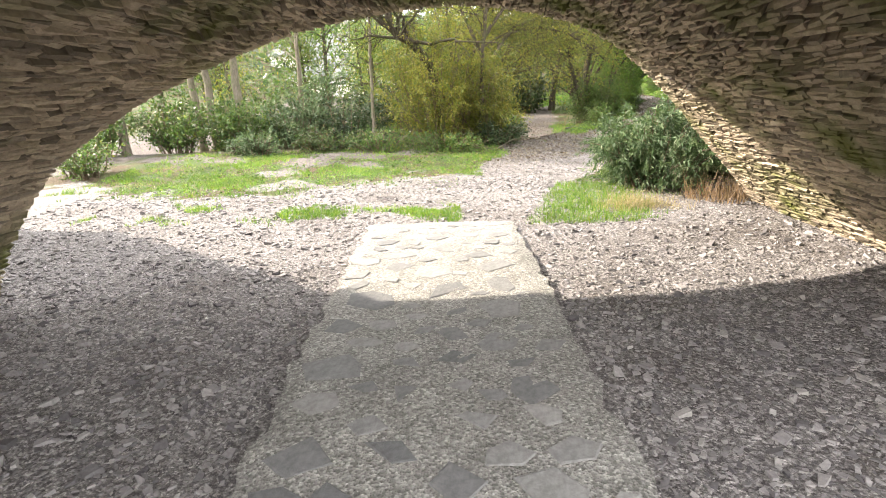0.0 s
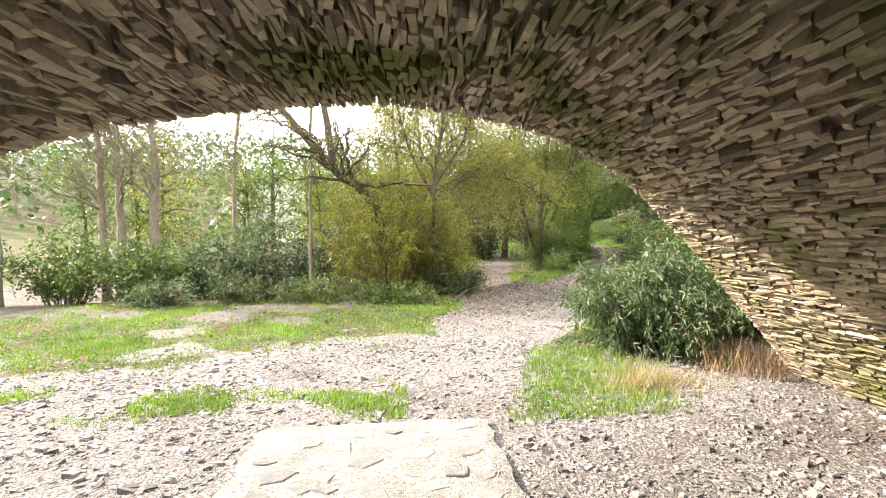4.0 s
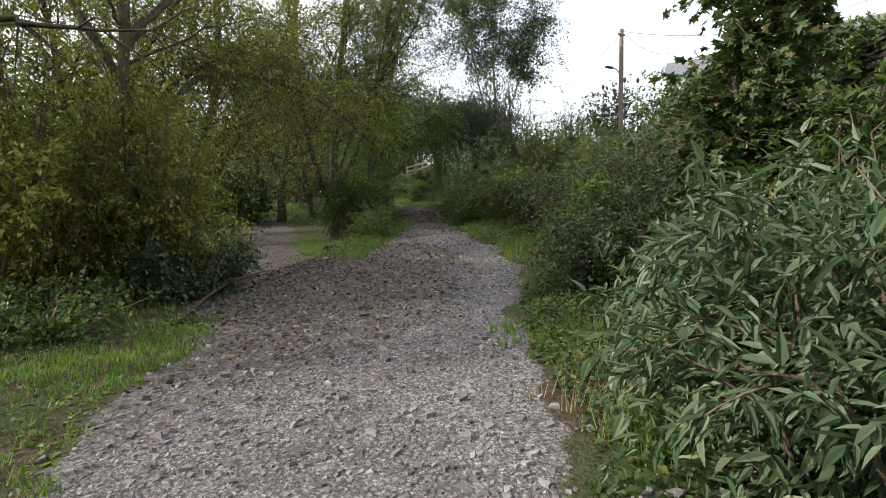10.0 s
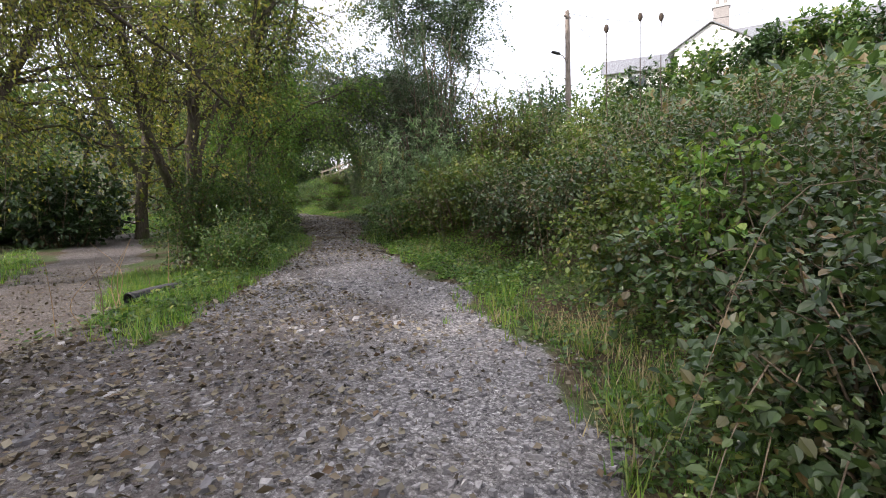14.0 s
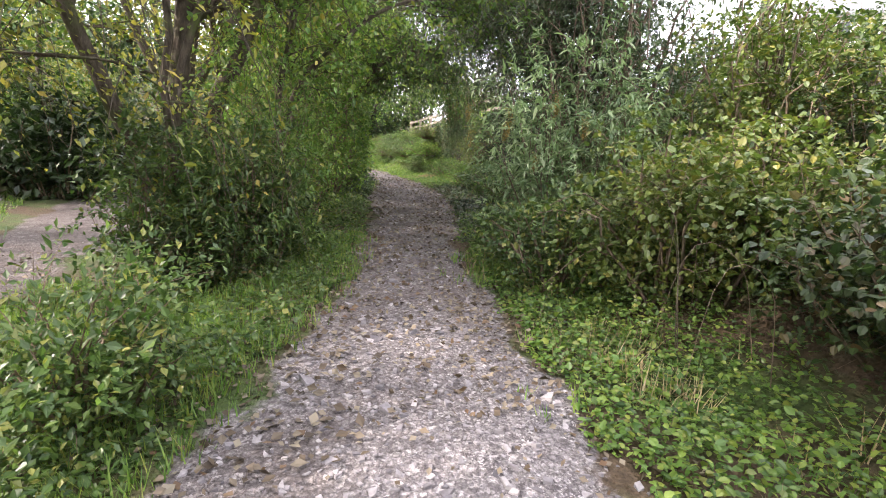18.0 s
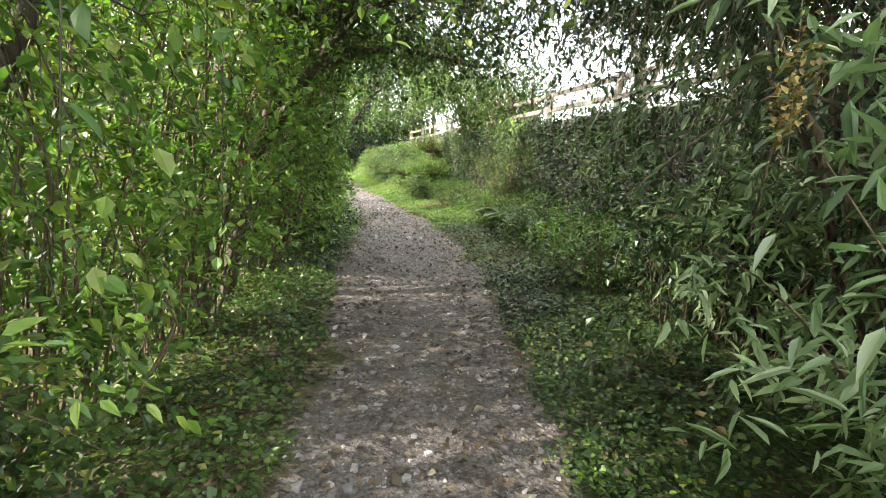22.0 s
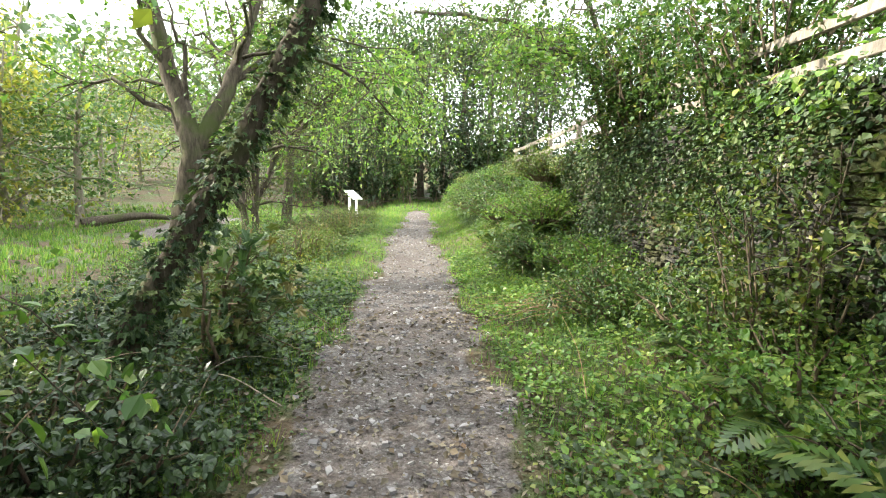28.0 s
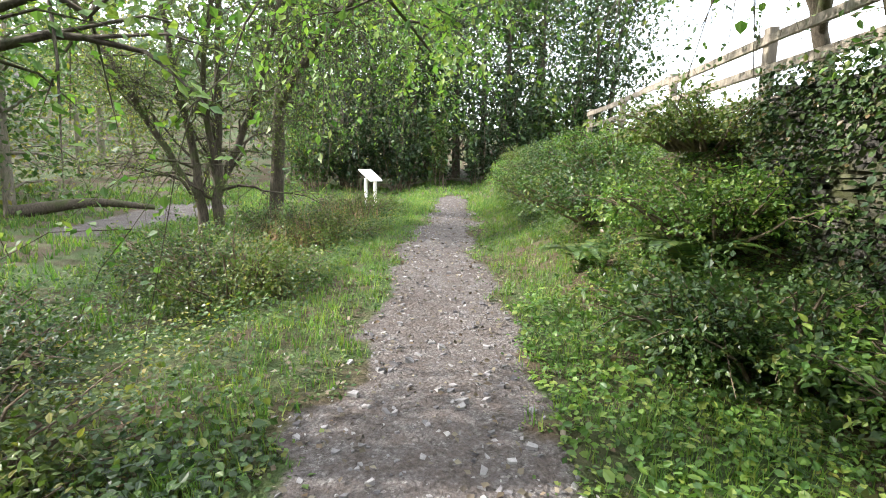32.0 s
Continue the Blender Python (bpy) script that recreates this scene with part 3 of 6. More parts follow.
def ground_material():
    m, nt, out = material("slate_gravel_and_soil")
    tc = nt.nodes.new("ShaderNodeTexCoord")
    at = nt.nodes.new("ShaderNodeAttribute")
    at.attribute_name = "gravel"
    vor = node(nt, "ShaderNodeTexVoronoi", Scale=34.0, Randomness=1.0)
    warp = node(nt, "ShaderNodeTexNoise", Scale=16.0, Detail=4.0, Roughness=0.7)
    nt.links.new(tc.outputs["Object"], warp.inputs["Vector"])
    place = nt.nodes.new("ShaderNodeVectorMath")
    place.operation = 'MULTIPLY_ADD'
    place.inputs[1].default_value = (0.07, 0.07, 0.07)
    nt.links.new(warp.outputs["Color"], place.inputs[0])
    nt.links.new(tc.outputs["Object"], place.inputs[2])
    nt.links.new(place.outputs[0], vor.inputs["Vector"])
    vor2 = node(nt, "ShaderNodeTexVoronoi", Scale=85.0)
    nt.links.new(place.outputs[0], vor2.inputs["Vector"])
    tone = nt.nodes.new("ShaderNodeSeparateColor")
    nt.links.new(vor.outputs["Color"], tone.inputs[0])
    tone2 = nt.nodes.new("ShaderNodeSeparateColor")
    nt.links.new(vor2.outputs["Color"], tone2.inputs[0])
    stones = ramp(nt, tone.outputs[0], [(0.0, (0.13, 0.12, 0.125)), (0.45, (0.27, 0.252, 0.255)), (0.8, (0.39, 0.37, 0.365)), (1.0, (0.56, 0.54, 0.52))])
    small = ramp(nt, tone2.outputs[0], [(0.0, (0.12, 0.11, 0.114)), (0.6, (0.30, 0.282, 0.28)), (1.0, (0.50, 0.48, 0.46))])
    stones = mix(nt, stones, small, ramp(nt, noise_of(nt, 5.0), [(0.36, (0, 0, 0)), (0.54, (1, 1, 1))]))
    stones = mix(nt, stones, (0.12, 0.10, 0.09), ramp(nt, noise_of(nt, 0.8, 5.0), [(0.5, (0, 0, 0)), (0.7, (0.75, 0.75, 0.75))]))
    gap = ramp(nt, vor.outputs["Distance"], [(0.25, (1.12, 1.12, 1.12)), (0.62, (0.35, 0.34, 0.33))])
    gap2 = ramp(nt, vor2.outputs["Distance"], [(0.3, (1.1, 1.1, 1.1)), (0.7, (0.5, 0.49, 0.48))])
    stones = mix(nt, stones, gap, 0.65, 'MULTIPLY')
    stones = mix(nt, stones, gap2, 0.7, 'MULTIPLY')
    mould = nt.nodes.new("ShaderNodeAttribute")
    mould.attribute_name = "mould"
    brown = ramp(nt, noise_of(nt, 30.0, 6.0, 0.75), [(0.3, (0.032, 0.024, 0.02)), (0.55, (0.10, 0.08, 0.07)), (0.75, (0.21, 0.178, 0.16))])
    mfac = nt.nodes.new("ShaderNodeMath")
    mfac.operation = 'MULTIPLY'
    nt.links.new(mould.outputs["Fac"], mfac.inputs[0])
    nt.links.new(ramp(nt, noise_of(nt, 6.0, 6.0, 0.7), [(0.3, (0.35, 0.35, 0.35)), (0.6, (1, 1, 1))]), mfac.inputs[1])
    stones = mix(nt, stones, brown, mfac.outputs[0])
    soil = ramp(nt, noise_of(nt, 14.0, 8.0, 0.75), [(0.3, (0.035, 0.026, 0.016)), (0.55, (0.085, 0.06, 0.036)), (0.75, (0.16, 0.12, 0.075))])
    green = ramp(nt, noise_of(nt, 22.0, 6.0, 0.7), [(0.3, (0.025, 0.045, 0.012)), (0.7, (0.075, 0.11, 0.03))])
    soil = mix(nt, soil, green, ramp(nt, noise_of(nt, 1.1, 5.0), [(0.42, (0, 0, 0)), (0.6, (1, 1, 1))]))
    edge = nt.nodes.new("ShaderNodeMath")
    edge.operation = 'ADD'
    nt.links.new(at.outputs["Fac"], edge.inputs[0])
    wob = nt.nodes.new("ShaderNodeMapRange")
    wob.inputs[3].default_value, wob.inputs[4].default_value = -0.45, 0.45
    nt.links.new(noise_of(nt, 7.0, 6.0, 0.7), wob.inputs[0])
    nt.links.new(wob.outputs[0], edge.inputs[1])
    col = mix(nt, soil, stones, ramp(nt, edge.outputs[0], [(0.4, (0, 0, 0)), (0.6, (1, 1, 1))]))
    hgt = nt.nodes.new("ShaderNodeMath")
    hgt.operation = 'ADD'
    nt.links.new(vor.outputs["Distance"], hgt.inputs[0])
    nt.links.new(noise_of(nt, 40.0, 5.0), hgt.inputs[1])
    surface(nt, out, col, 0.85, bump_of(nt, hgt.outputs[0], 0.9, 0.018), specular=0.25)
    return m


ground_ob = mesh_object("ground", np.stack([GX, GY, GZ], -1).reshape(-1, 3), gq, ground_material(), smooth=True)
tagged(ground_ob, "grey slate gravel path and bed with soil and leaf litter beside it", "ground", kind="structure")
att = ground_ob.data.attributes.new("gravel", 'FLOAT', 'POINT')
att.data.foreach_set("value", gravel_amount(GX, GY).astype(np.float32).ravel())

mould_amount = np.maximum(0.7 * smooth(16.5, 21, GY) + 0.25 * smooth(21.5, 24, GY), 0.9 * smooth(14.5, 16.5, GY) * (GY < 34) * smooth(0.3, -0.4, GX - np.interp(GY, FORK_Y, FORK_R)))
mould_amount = np.maximum(mould_amount, 0.8 * smooth(10.8, 12.6, GY) * smooth(17, 15.5, GY) * smooth(0.8, -0.7, GX - 2.5 - 0.95 * (GY - 11.5)))
att = ground_ob.data.attributes.new("mould", 'FLOAT', 'POINT')
att.data.foreach_set("value", mould_amount.astype(np.float32).ravel())


def boxes(centres, ax, ay, az, rnd, rough):
    """Rough-cornered blocks: centres (n,3) and half axes (n,3) each; eight corners and six quads a block."""
    s = np.array([(x, y, z) for x in (-1, 1) for y in (-1, 1) for z in (-1, 1)], float)
    v = centres[:, None] + s[None, :, 0:1] * ax[:, None] + s[None, :, 1:2] * ay[:, None] + s[None, :, 2:3] * az[:, None]
    v = v + rnd.normal(0, 1, v.shape) * rough
    q = np.array(((0, 1, 3, 2), (4, 6, 7, 5), (0, 4, 5, 1), (2, 3, 7, 6), (0, 2, 6, 4), (1, 5, 7, 3)))
    return v.reshape(-1, 3), ((np.arange(len(centres)) * 8)[:, None, None] + q[None]).reshape(-1, 4)


def flat_stones(x, y, size, rnd, thick=0.3, lift=0.05):
    """Thin angular chips lying on the ground: five-sided, a top and sides each."""
    n = len(x)
    z = ground(x, y)
    k = 4
    ang = np.sort(rnd.uniform(0, 2 * np.pi, (n, k)), axis=1) * 0.4 + np.linspace(0, 2 * np.pi, k, endpoint=False)[None] * 0.6 + rnd.uniform(0, 6.28, (n, 1))
    rad = size[:, None] * rnd.uniform(0.6, 1.1, (n, k))
    squash = rnd.uniform(0.5, 1.0, (n, 1))
    turn = rnd.uniform(0, np.pi, (n, 1))
    px, py = np.cos(ang) * rad, np.sin(ang) * rad * squash
    qx, qy = px * np.cos(turn) - py * np.sin(turn), px * np.sin(turn) + py * np.cos(turn)
    tilt = rnd.normal(0, 0.22, (n, 2))
    top = size * thick * rnd.uniform(0.5, 1.2, n)
    zz = qx * tilt[:, 0:1] + qy * tilt[:, 1:2]
    up = np.stack([x[:, None] + qx * 0.9, y[:, None] + qy * 0.9, z[:, None] + zz + top[:, None] + lift * size[:, None]], -1)
    low = np.stack([x[:, None] + qx, y[:, None] + qy, z[:, None] + zz - size[:, None] * 0.4], -1)
    v = np.concatenate([up, low], 1)
    side = [(i, k + i, k + (i + 1) % k) for i in range(k)] + [(i, k + (i + 1) % k, (i + 1) % k) for i in range(k)]
    cap = [(0, i, i + 1) for i in range(1, k - 1)]
    f = np.array(cap + side)
    return v.reshape(-1, 3), ((np.arange(n) * 2 * k)[:, None, None] + f[None]).reshape(-1, 3)


def scatter(n, x0, x1, y0, y1, keep, rnd):
    x, y = rnd.uniform(x0, x1, n), rnd.uniform(y0, y1, n)
    ok = rnd.uniform(0, 1, n) < keep(x, y)
    return x[ok], y[ok]

# ---------------------------------------------------------------- the stone bridge
FOOT = np.array([4.87, 7.26])                                         # right foot of the arch at its outer face
FACE_D = np.array([math.cos(radians(20)), math.sin(radians(20))])     # along the face
BARREL = np.array([0.06, 0.998])                                      # along the vault, outwards
PROFILE = ((-9.05, -0.5), (-8.9, 0.1), (-8.65, 0.6), (-8.3, 1.06), (-7.8, 1.44), (-7.3, 1.72), (-6.3, 2.13), (-5.2, 2.37), (-4.5, 2.43), (-3.8, 2.39),
           (-3.1, 2.25), (-2.5, 1.98), (-1.7, 1.42), (-1.2, 1.0), (-0.5, 0.42), (0.1, -0.1), (0.6, -0.5))
DEPTH = 5.3


def vault_at(s_, z_, back):
    """World points for places along the face, heights, and distances back from the face."""
    s_, z_, back = np.broadcast_arrays(np.asarray(s_, float), z_, back)
    xy = FOOT + s_[..., None] * FACE_D - back[..., None] * BARREL
    return np.concatenate([xy, z_[..., None]], -1)


bridge = thing("stone_bridge", "old slate rubble arch bridge over a dry stony bed", "bridge")
rb = np.random.default_rng(11)
curve = spline(PROFILE, 4001)
run = np.concatenate([[0], np.cumsum(np.hypot(*np.diff(curve, axis=0).T))])
slope_ = np.gradient(curve, axis=0)
slope_ /= np.linalg.norm(slope_, axis=1, keepdims=True)
outward = np.stack([-slope_[:, 1], slope_[:, 0]], -1)


def at_run(r):
    i = int(np.clip(np.interp(r, run, np.arange(4001)), 0, 4000))
    return curve[i], outward[i]


top_z = 4.6
idx = np.linspace(0, 4000, 81).astype(int)
cs, cz_ = curve[idx, 0] + outward[idx, 0] * 0.05, curve[idx, 1] + outward[idx, 1] * 0.05
n = len(idx)
cv = np.concatenate([vault_at(cs, cz_, 0.03), vault_at(cs, cz_, DEPTH), vault_at(cs, top_z, 0.03), vault_at(cs, top_z, DEPTH)])
cf = []
for i in range(n - 1):
    cf += [(i, i + 1, n + i + 1, n + i), (i, 2 * n + i, 2 * n + i + 1, i + 1), (n + i, n + i + 1, 3 * n + i + 1, 3 * n + i), (2 * n + i, 3 * n + i, 3 * n + i + 1, 2 * n + i + 1)]
mesh_object("vault_core", cv, np.array(cf), M_MORTAR, bridge)
for s0, s1 in ((0.62, 8.0), (-17.0, -9.07)):
    q = np.concatenate([vault_at(np.array([s0, s1, s1, s0]), z, np.array([0.03, 0.03, DEPTH, DEPTH])) for z in (-1.0, top_z)])
    mesh_object("abutment", q, np.array(((0, 1, 5, 4), (1, 2, 6, 5), (2, 3, 7, 6), (3, 0, 4, 7), (4, 5, 6, 7), (3, 2, 1, 0))), M_MORTAR, bridge)

# thin slates on edge, laid in courses along the vault
vs = []
r = 0.0
while r < run[-1] - 0.1:
    th = rb.uniform(0.012, 0.045)
    (ps, pz), (os_, oz) = at_run(r + th / 2)
    k = 0.0
    while k < 5.25:
        ln = rb.uniform(0.05, 0.16) + 0.2 * rb.uniform() ** 3
        rag = (0.35 + 0.65 * min(1.0, max(0.0, (pz - 1.2) / 0.8))) * min(1.0, 0.25 + k / 0.6)
        if rb.uniform() > 0.09 * rag:
            vs.append((ps, pz, os_, oz, th * rb.uniform(0.75, 1.2), ln, k + ln / 2, rag * (rb.normal(0.0, 0.013) + (0.035 if rb.uniform() < 0.1 else 0))))
        k += ln + 0.012
    r += th + 0.006
st = np.array(vs)
FD3, BR3 = np.array([*FACE_D, 0]), np.array([*BARREL, 0])
nrm = st[:, 2:3] * FD3 + st[:, 3:4] * np.array([0, 0, 1.0])
tang = st[:, 3:4] * FD3 - st[:, 2:3] * np.array([0, 0, 1.0])
cen = vault_at(st[:, 0], st[:, 1], st[:, 6]) + nrm * (0.06 + st[:, 7])[:, None]
slew = rb.normal(0, 0.1, len(st))[:, None]
hx, hy, hz = tang * (st[:, 4] / 2)[:, None], (BR3[None] + slew * tang) * (st[:, 5] / 2)[:, None], nrm * 0.07
near_face = np.flatnonzero((st[:, 6] < 2.2) & (st[:, 1] > 0.2))
pick = np.zeros(len(st), bool)
pick[rb.permutation(near_face)[:260]] = True
facing = mesh_object("slate_facing", *boxes(cen[~pick], hx[~pick], hy[~pick], hz[~pick], rb, 0.006), M_VAULT, bridge)
facing["kind"] = "stuff"
for i in np.flatnonzero(pick):
    mesh_object("slate", *boxes(cen[i:i + 1], hx[i:i + 1], hy[i:i + 1], hz[i:i + 1], rb, 0.007), M_VAULT, bridge)

# the outer face: rough courses above the ring
vs = []
z = 0.0
while z < top_z:
    th = rb.uniform(0.05, 0.12)
    x = -11.0
    while x < 2.5:
        ln = rb.uniform(0.15, 0.55)
        if z > max(np.interp((x, x + ln / 2, x + ln), [p[0] for p in PROFILE], [p[1] for p in PROFILE], -1, -1)) + 0.03:
            vs.append((x + ln / 2, z + th / 2, ln, th, rb.normal(0, 0.015)))
        x += ln + 0.012
    z += th + 0.01
fa = np.array(vs)
fc = vault_at(fa[:, 0], fa[:, 1], 0.03 + fa[:, 4])
nn = len(fa)
face_ob = mesh_object("face_facing", *boxes(fc, FD3[None] * (fa[:, 2] / 2)[:, None], np.tile(BR3 * 0.06, (nn, 1)), np.array([0, 0, 1.0])[None] * (fa[:, 3] / 2)[:, None], rb, 0.007), M_WALL, bridge)
face_ob["kind"] = "stuff"


def rubble_wall(name, label, a, b, top_a, top_b, mat, seed, base_a=-0.3, base_b=-0.3, thick=0.45, course=(0.022, 0.055), length=(0.07, 0.3), parts=0):
    """A dry slate wall from a to b whose face looks to the left of that way; stones in rough courses over a solid core."""
    rnd = np.random.default_rng(seed)
    ob = thing(name, label, "wall")
    a, b = np.array(a, float), np.array(b, float)
    run_ = np.linalg.norm(b - a)
    d = (b - a) / run_
    nrm_ = np.array([-d[1], d[0]])
    cv = []
    for p, lo, hi in ((a, base_a, top_a), (b, base_b, top_b)):
        for o in (-0.04, -thick):
            cv += [(*(p + nrm_ * o), lo), (*(p + nrm_ * o), hi - 0.04)]
    mesh_object("core", cv, np.array(((0, 1, 5, 4), (2, 6, 7, 3), (1, 3, 7, 5), (0, 2, 3, 1), (4, 5, 7, 6), (0, 4, 6, 2))), M_MORTAR, ob)
    rows = []
    z = min(base_a, base_b)
    while z < max(top_a, top_b):
        th = rnd.uniform(*course)
        x = rnd.uniform(-0.2, 0)
        while x < run_:
            ln = rnd.uniform(*length)
            c = min(max(x + ln / 2, 0), run_)
            f = c / run_
            if base_a + (base_b - base_a) * f <= z and z + th < top_a + (top_b - top_a) * f + rnd.uniform(-0.05, 0.1):
                rows.append((c, z + th / 2, min(ln, run_ - x, x + ln), th, abs(rnd.normal(0, 0.03)), rnd.normal(0, 0.02)))
            x += ln + rnd.uniform(0.01, 0.03)
        z += th + 0.012
    r = np.array(rows)
    c3 = np.column_stack([a + d * r[:, 0:1] + nrm_ * (r[:, 4:5] - 0.1), r[:, 1]])
    hx_ = np.column_stack([d * r[:, 2:3] / 2, r[:, 5] * r[:, 2] / 2])
    hy_ = np.column_stack([np.tile(nrm_ * 0.1, (len(r), 1)), np.zeros(len(r))])
    hz_ = np.column_stack([np.zeros((len(r), 2)), r[:, 3] / 2])
    chosen = np.zeros(len(r), bool)
    if parts:
        chosen[rnd.permutation(len(r))[:parts]] = True
    w = mesh_object("stone_facing", *boxes(c3[~chosen], hx_[~chosen], hy_[~chosen], hz_[~chosen], rnd, 0.008), mat, ob)
    w["kind"] = "stuff"
    for i in np.flatnonzero(chosen):
        mesh_object("stone", *boxes(c3[i:i + 1], hx_[i:i + 1], hy_[i:i + 1], hz_[i:i + 1], rnd, 0.008), mat, ob)
    return ob


rubble_wall("wing_wall", "grey slate wing wall sloping down from the bridge", (5.3, 7.45), (8.6, 11.0), 4.4, 2.3, M_WALL, 21)

# unseen wall, added so that its shadow covers the left of the bed
rubble_wall("wing_wall", "grey slate wing wall out of view, added to shade the bed", (-7.6, 7.6), (-4.3, 3.8), 2.3, 4.5, M_WALL, 24)

# the causeway: a slab of mortar with set stones
cw = thing("causeway", "pale mortar causeway set with flat slate stones", "causeway")
CW_A, CW_B = np.array([0.06, -5.0]), np.array([0.31, 6.42])
cwd = unit(CW_B - CW_A)
cwn = np.array([cwd[1], -cwd[0]])
bmc = bmesh.new()
rows_n, cols_n = 90, 16
grid = [[bmc.verts.new((*(CW_A + (CW_B - CW_A) * (i / rows_n) + cwn * ((j / cols_n - 0.5) * 1.86 + (rb.normal(0, 0.02) if j in (0, cols_n) else 0))), 0.005 + rb.normal(0, 0.003) - (0.02 if j in (0, cols_n) else 0))) for j in range(cols_n + 1)] for i in range(rows_n + 1)]
for i in range(rows_n):
    for j in range(cols_n):
        bmc.faces.new((grid[i][j], grid[i][j + 1], grid[i + 1][j + 1], grid[i + 1][j]))
edge_loop = [e for e in bmc.edges if e.is_boundary]
ret = bmesh.ops.extrude_edge_only(bmc, edges=edge_loop)
for v in ret["geom"]:
    if isinstance(v, bmesh.types.BMVert):
        v.co.z = -0.3
bmesh.ops.recalc_face_normals(bmc, faces=bmc.faces)
part("mortar_bed", bmc, M_CONCRETE, cw)
placed = []
tries = 0
while len(placed) < 150 and tries < 9000:
    tries += 1
    c = CW_A + (CW_B - CW_A) * rb.uniform(0.25, 0.985) + cwn * rb.uniform(-0.75, 0.75)
    r = rb.uniform(0.09, 0.27)
    if all(np.hypot(*(c - q)) > (r + rq) * 0.84 for q, rq in placed):
        placed.append((c, r))
for c, r in placed:
    k = rb.integers(4, 7)
    ang = np.linspace(0, 2 * np.pi, k, endpoint=False) + rb.normal(0, 0.22, k)
    rad = r * rb.uniform(0.75, 1.15, k)
    sq, tn = rb.uniform(0.5, 0.9), rb.normal(0, 0.5)
    pts = np.stack([np.cos(ang) * rad, np.sin(ang) * rad * sq], -1)
    pts = np.stack([pts[:, 0] * math.cos(tn) - pts[:, 1] * math.sin(tn), pts[:, 0] * math.sin(tn) + pts[:, 1] * math.cos(tn)], -1)
    bms = bmesh.new()
    hgt = rb.uniform(0.008, 0.015)
    low = [bms.verts.new((p[0], p[1], -0.03)) for p in pts]
    mid_ = [bms.verts.new((p[0] * 0.98, p[1] * 0.98, hgt - 0.006)) for p in pts]
    topv = [bms.verts.new((p[0] * 0.88, p[1] * 0.88, hgt + rb.normal(0, 0.002))) for p in pts]
    for i in range(k):
        j = (i + 1) % k
        bms.faces.new((low[i], low[j], mid_[j], mid_[i]))
        bms.faces.new((mid_[i], mid_[j], topv[j], topv[i]))
    bms.faces.new(topv)
    so = part("set_stone", bms, M_SLAB, cw)
    so.location = (c[0], c[1], 0.0)

# ---------------------------------------------------------------- trees and shrubs
def on(x, y, dz=0.0):
    return (x, y, float(ground(x, y)) + dz)


OVAL, LANCE, SMALL = (0.075, 0.045, "oval"), (0.17, 0.04, "lance"), (0.05, 0.028, "oval")
WILLOW = (0.065, 0.032, "oval")

# --- beside the dry bed
shrub("willow_bush", "dense yellow-green willow bush reaching the ground", "bush", on(0.5, 15.8), (2.1, 1.6), 3.9, 90, 15, 24, (0.07, 0.036, "oval"), L_WILLOW, 31, twig_len=0.75, sag=0.1, bare=0.05)
shrub("willow_bush", "smaller yellow-green willow bush beside the path", "bush", on(1.9, 15.6), (1.1, 1.1), 2.6, 45, 13, 30, WILLOW, L_WILLOW, 32, twig_len=0.6, sag=0.2, bare=0.05)
tree("leaning_tree", "dark leaning willow with bare crooked branches", on(0.5, 15.5), [
    ([(0, 0, -0.2), (-0.2, -0.1, 2.0), (-0.75, -0.3, 2.85), (-1.45, -0.6, 3.35), (-3.1, -0.7, 5.4), (-4.3, -0.5, 7.2)], 0.17, 0.04),
    ([(-1.3, -0.5, 3.2), (-1.5, -0.5, 4.5), (-1.9, -0.4, 6.6), (-2.2, -0.2, 8.3)], 0.11, 0.03)],
    32, 20, 12, WILLOW, L_WILLOW, 33, M_BARK, reach=3.0, twig_len=0.9, start=0.42, density=0.5, limb_r=0.45)
tree("willow_tree", "slim willow with thin upright branches and dense small leaves", on(1.7, 15.6), [
    ([(0, 0, -0.2), (0.05, -0.4, 3.0), (0.3, -0.2, 4.8), (0.6, 0, 7.6)], 0.075, 0.02), ([(0.05, -0.4, 3.0), (0.9, 0.2, 4.2), (1.5, 0.4, 6.0)], 0.05, 0.02), ([(0.05, -0.3, 2.4), (-0.8, 0.2, 4.6), (-1.1, 0.4, 7.4)], 0.05, 0.02)],
    30, 13, 22, WILLOW, L_WILLOW, 34, M_BARK, reach=2.1, twig_len=0.8, start=0.3, rise=0.35, density=0.9)
arch_line = [(0, 0, -0.2), (0.5, 0.6, 1.6), (1.15, 1.5, 3.1), (1.95, 2.4, 3.55), (3.0, 2.7, 3.6), (4.2, 2.9, 3.2), (5.2, 3.3, 2.6)]
tree("arching_branch_tree", "bent willow whose branch arches over the path", on(1.4, 16.1), [(arch_line, 0.06, 0.02)], 34, 10, 28, WILLOW, L_WILLOW, 35, M_BARK, reach=1.4, twig_len=0.9, start=0.4, droop=0.9, density=0.85, rise=0.7)
